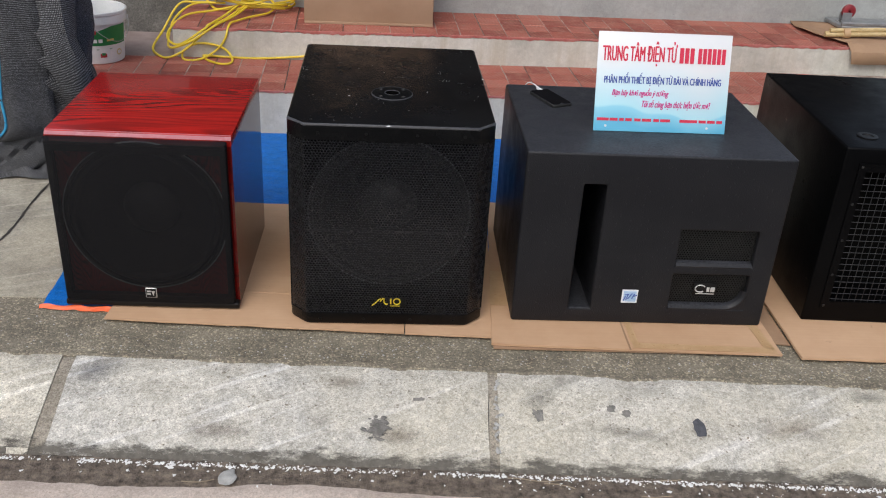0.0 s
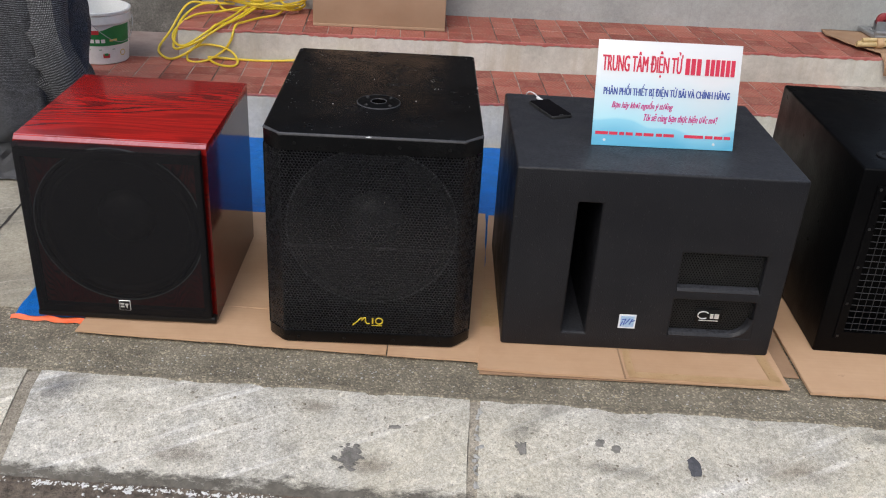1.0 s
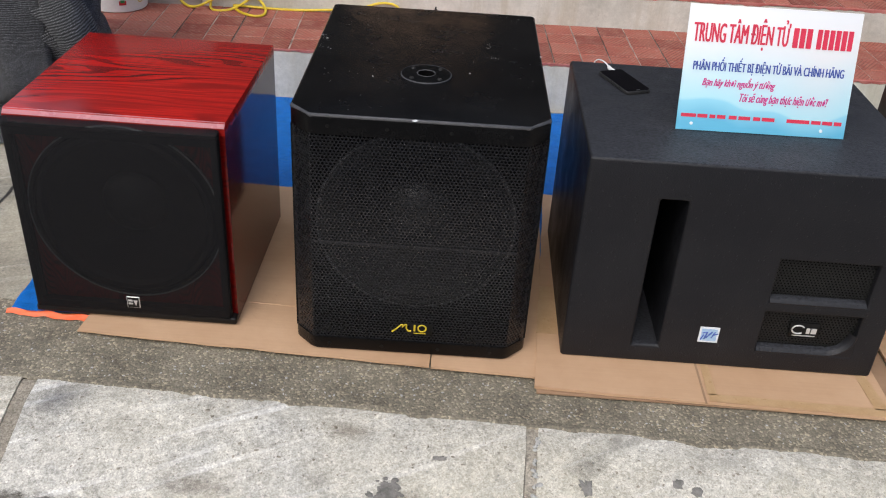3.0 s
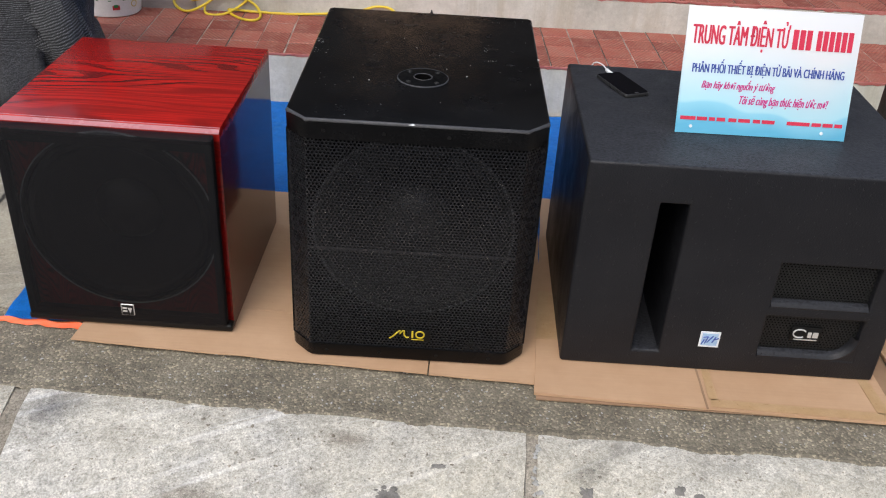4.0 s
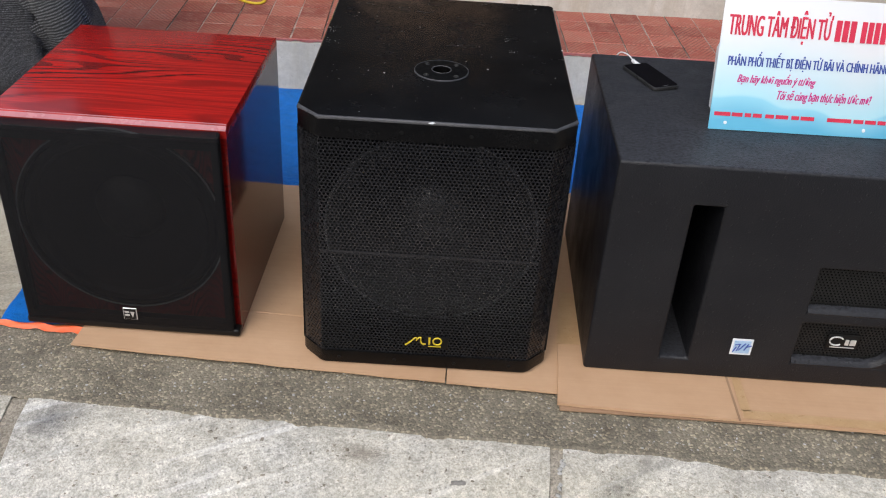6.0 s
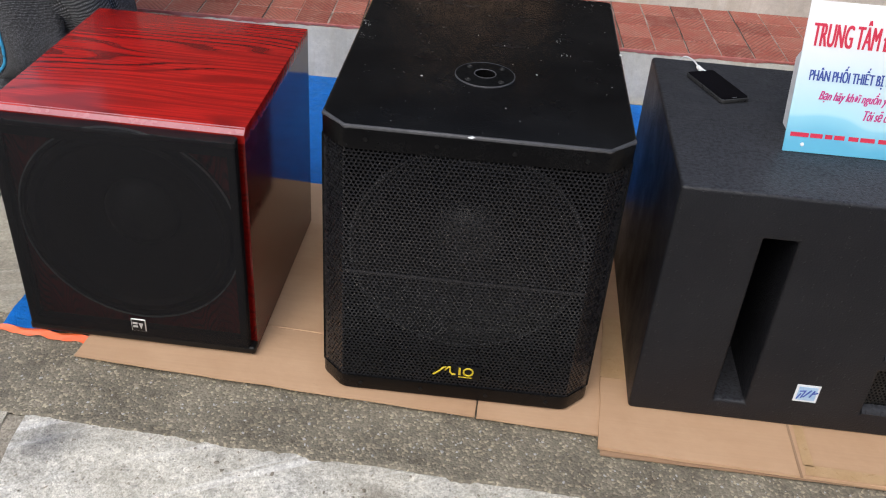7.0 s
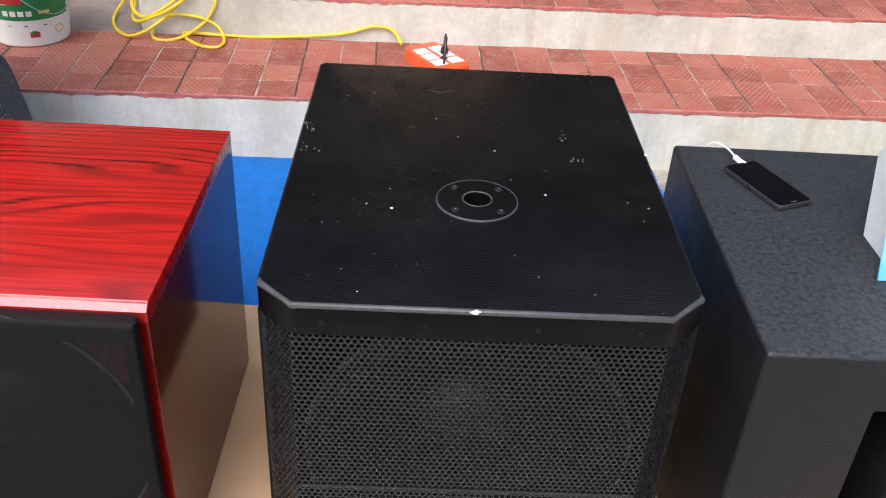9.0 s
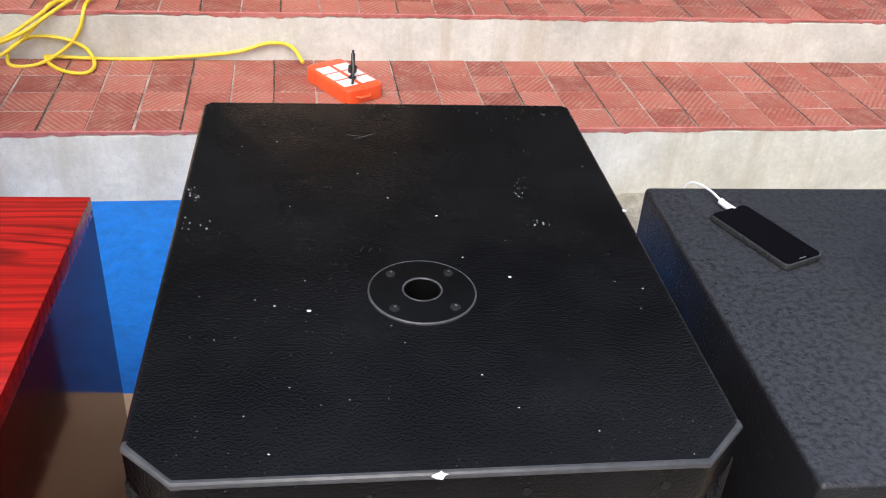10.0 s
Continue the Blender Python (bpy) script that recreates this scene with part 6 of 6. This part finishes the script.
def stain(name, x, y, r, jag, sq, rot, material, label, n=22, seed=1, tilt=True):
    """An irregular dark mark lying on the sloping kerb face."""
    q = random.Random(seed)
    loc = K.inverted() @ Vector((x, y, 0))
    bm = bmesh.new()
    ring = []
    for i in range(n):
        a = 2 * math.pi * i / n
        rr = r * (1 + jag * (noise.noise((math.cos(a) * 2.2, math.sin(a) * 2.2, seed)) * 1.4 + noise.noise((math.cos(a) * 6, math.sin(a) * 6, seed)) * 0.7 + q.uniform(-0.1, 0.1)))
        px, py = rr * math.cos(a), rr * math.sin(a) * sq
        ring.append((loc.x + px * math.cos(rot) - py * math.sin(rot), loc.y + px * math.sin(rot) + py * math.cos(rot)))
    outer = [bm.verts.new((u, w, kz(w) + 0.0024)) for u, w in ring]
    inner = [bm.verts.new((loc.x + (u - loc.x) * 0.55, loc.y + (w - loc.y) * 0.55, kz(loc.y + (w - loc.y) * 0.55) + 0.0044)) for u, w in ring]
    for i in range(n):
        j = (i + 1) % n
        bm.faces.new((outer[i], outer[j], inner[j], inner[i]))
    bm.faces.new(inner)
    return solo(name, bm, material, K, label, "stain")


q = random.Random(31)
bm = bmesh.new()
cen = K.inverted() @ Vector((-0.080, 1.868, 0))
for k in range(110):
    a, rr = q.random() * 6.283, abs(q.gauss(0, 0.0155))
    u, w = cen.x + rr * math.cos(a) * 1.05, cen.y + rr * math.sin(a) * 1.1 + (0.012 if k % 5 == 0 else 0.0)
    blob(bm, u, w, kz(w) + 0.0022 + 0.00001 * k, q.uniform(0.003, 0.011), 11, 0.35, q.uniform(0.6, 1.0), q.random() * 3, 0.0012, q)
solo("stain", bm, M["tar"], K, "dark ragged cement splash on the kerb", "stain")
stain("stain", 0.797, 1.880, 0.017, 0.25, 1.6, 0.15, M["tar_blue"], "small dark oval rubber mark on the kerb", 18, 5)
stain("stain", 0.560, 1.936, 0.012, 0.5, 0.9, 0.3, M["tar"], "small dark speck on the kerb", 16, 7)
stain("stain", 0.600, 1.921, 0.013, 0.5, 0.9, 0.3, M["tar"], "small dark speck on the kerb", 16, 8)
stain("stain", 0.030, 1.957, 0.018, 0.5, 0.3, 0.1, M["tar"], "thin dark chip in the kerb", 16, 9)
stain("stain", 0.356, 1.914, 0.014, 0.6, 1.2, 0.6, M["tar"], "rough dark patch on the kerb", 24, 11)

def soft_material(name, c, strength):
    """Soot or dirt rubbed into a surface, thinning out towards its rim."""
    m, nt, b, v, o, rnd = mat(name, 0.85, 0, 0.2)
    b.inputs["Base Color"].default_value = (*c, 1)
    ln = nt.nodes.new("ShaderNodeVectorMath")
    ln.operation = "LENGTH"
    nt.links.new(stretch(nt, o, (1, 1, 0)), ln.inputs[0])
    ad = nt.nodes.new("ShaderNodeMath")
    ad.operation = "MULTIPLY_ADD"
    nt.links.new(tex(nt, v, 30, 10, 0.8), ad.inputs[0])
    ad.inputs[1].default_value = 0.13
    nt.links.new(ln.outputs["Value"], ad.inputs[2])
    mr = nt.nodes.new("ShaderNodeMapRange")
    for key, value in (("From Min", 0.065), ("From Max", 0.145), ("To Min", strength), ("To Max", 0.0)):
        mr.inputs[key].default_value = value
    nt.links.new(ad.outputs[0], mr.inputs["Value"])
    tp = nt.nodes.new("ShaderNodeBsdfTransparent")
    mx = nt.nodes.new("ShaderNodeMixShader")
    nt.links.new(mr.outputs[0], mx.inputs[0])
    nt.links.new(tp.outputs[0], mx.inputs[1])
    nt.links.new(b.outputs[0], mx.inputs[2])
    nt.links.new(mx.outputs[0], nt.nodes["Material Output"].inputs["Surface"])
    return m


M["soot"] = soft_material("blue_black_rub", (0.09, 0.095, 0.115), 0.50)
M["rust_dirt"] = soft_material("brown_dirt", (0.20, 0.16, 0.115), 0.40)
M["grey_dirt"] = soft_material("grey_dirt", (0.20, 0.195, 0.17), 0.45)


def soft_stain(x, y, sx, sy, rot, material, label):
    """A rubbed-in patch that follows the sloping kerb face."""
    loc = K.inverted() @ Vector((x, y, 0))
    bm = bmesh.new()
    g = []
    for i in range(13):
        row = []
        for j in range(13):
            px, py = (-1 + i / 6) * 0.10, (-1 + j / 6) * 0.10
            wx = loc.x + sx * px * math.cos(rot) - sy * py * math.sin(rot)
            wy = min(0.0, max(-0.288, loc.y + sx * px * math.sin(rot) + sy * py * math.cos(rot)))
            row.append(bm.verts.new((px, py, kz(wy) + 0.0034)))
        g.append(row)
    for i in range(12):
        for j in range(12):
            bm.faces.new((g[i][j], g[i + 1][j], g[i + 1][j + 1], g[i][j + 1]))
    ob = solo("stain", bm, material, K @ Matrix.Translation((loc.x, loc.y, 0)) @ pose(0, 0, 0, 0, 0, math.degrees(rot)) @ Matrix.Diagonal((sx, sy, 1, 1)), label, "stain", kind="stuff")
    return ob


soft_stain(-0.86, 2.035, 1.1, 0.65, 0.25, M["soot"], "bluish black rubbed mark on the kerb")
soft_stain(-0.50, 1.862, 1.3, 0.45, 0.0, M["rust_dirt"], "brownish dirt patch low on the kerb")
soft_stain(-0.02, 1.850, 0.9, 0.40, 0.0, M["rust_dirt"], "brownish dirt patch low on the kerb")
soft_stain(-0.18, 2.005, 0.8, 0.35, 0.0, M["rust_dirt"], "faint brown patch on the kerb")
soft_stain(0.36, 1.965, 0.7, 0.50, 0.3, M["grey_dirt"], "grey weathered patch beside the kerb joint")
soft_stain(0.62, 1.86, 1.4, 0.30, -0.12, M["grey_dirt"], "long grey scuffed patch on the kerb")
soft_stain(1.05, 1.88, 1.4, 0.5, 0.0, M["rust_dirt"], "brownish dirt patch on the kerb")
soft_stain(1.30, 1.98, 0.9, 0.3, 0.0, M["grey_dirt"], "grey crumbling patch at the kerb edge")
soft_stain(-1.10, 1.86, 1.0, 0.5, 0.0, M["grey_dirt"], "grey grimy patch low on the kerb")
bm = bmesh.new()
n = 700
rows = []
for i in range(n + 1):
    x = -2.4 + 4.9 * i / n
    rows.append([bm.verts.new((x, y, kz(y) + 0.0040)) for y in (-0.208, -0.235, -0.262, -0.288, -0.302)])
for a, b2 in zip(rows, rows[1:]):
    for j in range(4):
        bm.faces.new((a[j], b2[j], b2[j + 1], a[j + 1]))
solo("kerb_grime", bm, M["grime"], K, "dark damp grime band along the kerb foot", "grime", kind="structure")
bm = bmesh.new()
rows = []
for i in range(601):
    x = -2.6 + 5.4 * i / 600
    yo = -0.412 + 0.030 * noise.noise((x * 2.2, 5, 1)) + 0.018 * noise.noise((x * 11, 6, 1)) + 0.012 * noise.noise((x * 40, 7, 1)) + 0.007 * noise.noise((x * 110, 8, 1))
    rows.append([bm.verts.new((x, -0.298, -0.1035)), bm.verts.new((x, -0.325, -0.1072)), bm.verts.new((x, yo, -0.1120)), bm.verts.new((x, yo - 0.02, -0.125))])
for a, b2 in zip(rows, rows[1:]):
    for j in range(3):
        bm.faces.new((a[j], b2[j], b2[j + 1], a[j + 1]))
solo("gutter", bm, M["silt"], K, "dark damp silt line along the foot of the kerb", "gutter", kind="structure")
# dirt crumbling over the back edge of the kerb
bm = bmesh.new()
rows = []
for i in range(901):
    x = -2.4 + 4.9 * i / 900
    yo = -0.006 + 0.014 * noise.noise((x * 4, 15, 1)) + 0.009 * noise.noise((x * 17, 16, 1)) + 0.006 * noise.noise((x * 60, 17, 1))
    rows.append([bm.verts.new((x, 0.016, 0.0034)), bm.verts.new((x, yo + 0.006, kz(min(0, yo + 0.006)) + 0.0036)), bm.verts.new((x, yo, kz(min(0, yo)) - 0.003))])
for a, b2 in zip(rows, rows[1:]):
    for j in range(2):
        bm.faces.new((a[j], b2[j], b2[j + 1], a[j + 1]))
solo("kerb_dirt", bm, M["aggregate"], K, "gritty dirt lying over the back edge of the kerb", "dirt", kind="structure")
bm = bmesh.new()
for _ in range(2200):
    x = rng.uniform(-1.7, 2.1)
    if noise.noise((x * 3.0, 2, 1)) < -0.25 and rng.random() < 0.7:
        continue
    y = -0.311 + rng.gauss(0, 0.0045)
    if rng.random() < 0.12:
        y -= abs(rng.gauss(0, 0.03))
    blob(bm, x, y, -0.1062 + 0.001 * rng.random(), rng.choice((0.0012, 0.0016, 0.0022, 0.003, 0.003, 0.0045, 0.006)), 6, 0.6, rng.uniform(0.4, 1), rng.random() * 3, rng.uniform(0.001, 0.004), rng)
solo("foam_crumbs", bm, M["foam"], K, "white crumbs scattered along the kerb foot", "crumbs", kind="stuff")
bm = bmesh.new()
bmesh.ops.create_icosphere(bm, subdivisions=3, radius=0.021)
for v in bm.verts:
    v.co += v.co.normalized() * 0.012 * noise.noise(v.co * 55)
    v.co = Vector((v.co.x * 1.05 + 0.3 * v.co.y, v.co.y * 1.1, v.co.z * 0.28))
solo("stone", bm, M["stone"], pose(-0.451, 1.712, -0.097, 0, 0, 20), "flat pale grey stone in the gutter", "stone")
for k in range(7):
    x, y = rng.uniform(-0.9, 1.2), rng.uniform(1.68, 1.735)
    a = rng.gauss(0, 0.5)
    bm = tube(bmesh.new(), [(i * 0.02 * math.cos(a), i * 0.02 * math.sin(a) + 0.006 * math.sin(i * 0.8 + k), 0.0) for i in range(rng.randint(4, 9))], 0.0014, 5)
    solo("twig", bm, M["twig"], pose(x, y, -0.1045), "thin dry twig lying in the gutter", "twig", "twigs in the gutter")

# pebbles on the aggregate strip and broken mortar in the kerb joint
bm = bmesh.new()
for _ in range(1000):
    x = rng.uniform(-1.6, 1.9)
    y = 2.075 - 0.028 * x + rng.random() * (0.22 if x > -0.9 else 0.30)
    blob(bm, x, y, -0.0042, rng.choice((0.0015, 0.002, 0.003, 0.0042)), 5, 0.4, rng.uniform(0.5, 1), rng.random() * 3, rng.uniform(0.001, 0.0025), rng)
solo("grit", bm, M["stone"], Matrix(), "pale grit on the aggregate strip", "grit", kind="stuff")
bm = bmesh.new()
for _ in range(26):
    y = rng.uniform(-0.25, -0.03)
    blob(bm, 0.002 + rng.gauss(0, 0.004), y, kz(y) - 0.0015, rng.uniform(0.004, 0.010), 6, 0.5, 0.8, rng.random() * 3, 0.005, rng)
solo("mortar_bits", bm, M["stone"], K, "broken mortar pieces in the kerb joint", "mortar", kind="stuff")

# Slightly raised dark flecks that stand in for pits as well as grit.
bm = bmesh.new()
for _ in range(1300):
    x, y = rng.uniform(-1.9, 2.1), -0.012 - 0.26 * rng.random()
    if noise.noise((x * 2.5, y * 6, 31)) < -0.1:
        continue
    blob(bm, x, y, kz(y) + 0.0016, rng.choice((0.0010, 0.0012, 0.0016, 0.002, 0.0028, 0.0042)), 7, 0.6, rng.uniform(0.5, 1), rng.random() * 3, 0.0012, rng)
solo("kerb_grit", bm, M["mortar"], K, "dark flecks standing in for pits and grit of the kerb face", "grit", kind="stuff")

# ---------------- clay tiles, one by one ----------------
def tile_mesh(w, d, material, seed):
    bm = bmesh.new()
    box(bm, -w / 2, w / 2, -d / 2, d / 2, -0.007, 0.0, 0.0022, 1, lambda e: min(v.co.z for v in e.verts) > -0.001)
    return mesh_of("tile", bm, material)


def lay_tiles(parent, x0, cols, y0, rows, w, z, seed, cracks):
    """Pressed clay tiles in rows; the joints listed in cracks have lost their grout."""
    q = random.Random(seed)
    ms = {(k, d): tile_mesh(w - 0.0035, d - 0.0035, M[k], 0) for k in ("tile_a", "tile_b") for d in set(rows)}
    for j, d in enumerate(rows):
        yy = y0 + sum(rows[:j]) + d / 2
        for i in range(cols):
            ob = new("tile", ms["tile_a" if (i + j + (q.random() < 0.12)) % 2 else "tile_b", d])
            ob.parent = parent
            ob.matrix_local = pose(x0 + (i + 0.5) * w + q.gauss(0, 0.0006), yy + q.gauss(0, 0.0006), z + q.gauss(0, 0.0006), q.gauss(0, 0.2), q.gauss(0, 0.2), q.gauss(0, 0.25))
    bm = bmesh.new()
    y1 = y0 + sum(rows)
    for k in cracks:
        rows2 = []
        for i in range(41):
            y = y0 + 0.002 + (y1 - y0 - 0.004) * i / 40
            x = x0 + k * w + 0.0022 * noise.noise((y * 9, k, seed)) + 0.0012 * noise.noise((y * 50, k, seed))
            hw = 0.0014 + 0.0012 * noise.noise((y * 22, k + 9, seed))
            rows2.append([bm.verts.new((x - hw, y, z + 0.0012)), bm.verts.new((x + hw, y, z + 0.0012))])
        for a, b2 in zip(rows2, rows2[1:]):
            bm.faces.new((a[0], a[1], b2[1], b2[0]))
    part("open_joint", bm, M["damp"], parent, "dark open joint between the tiles")


lay_tiles(step_1, -2.059, 36, 0.0, [0.121, 0.121, 0.121, 0.121], 0.1155, Z1, 1, (2, 5, 8, 10, 13, 15, 18, 21, 23, 25, 28, 30))
lay_tiles(step_2, -1.1115, 31, D1, [0.118, 0.118, 0.118, 0.116], 0.1155, Z2, 2, (1, 3, 5, 7, 10, 13, 15, 18, 20, 23, 26))
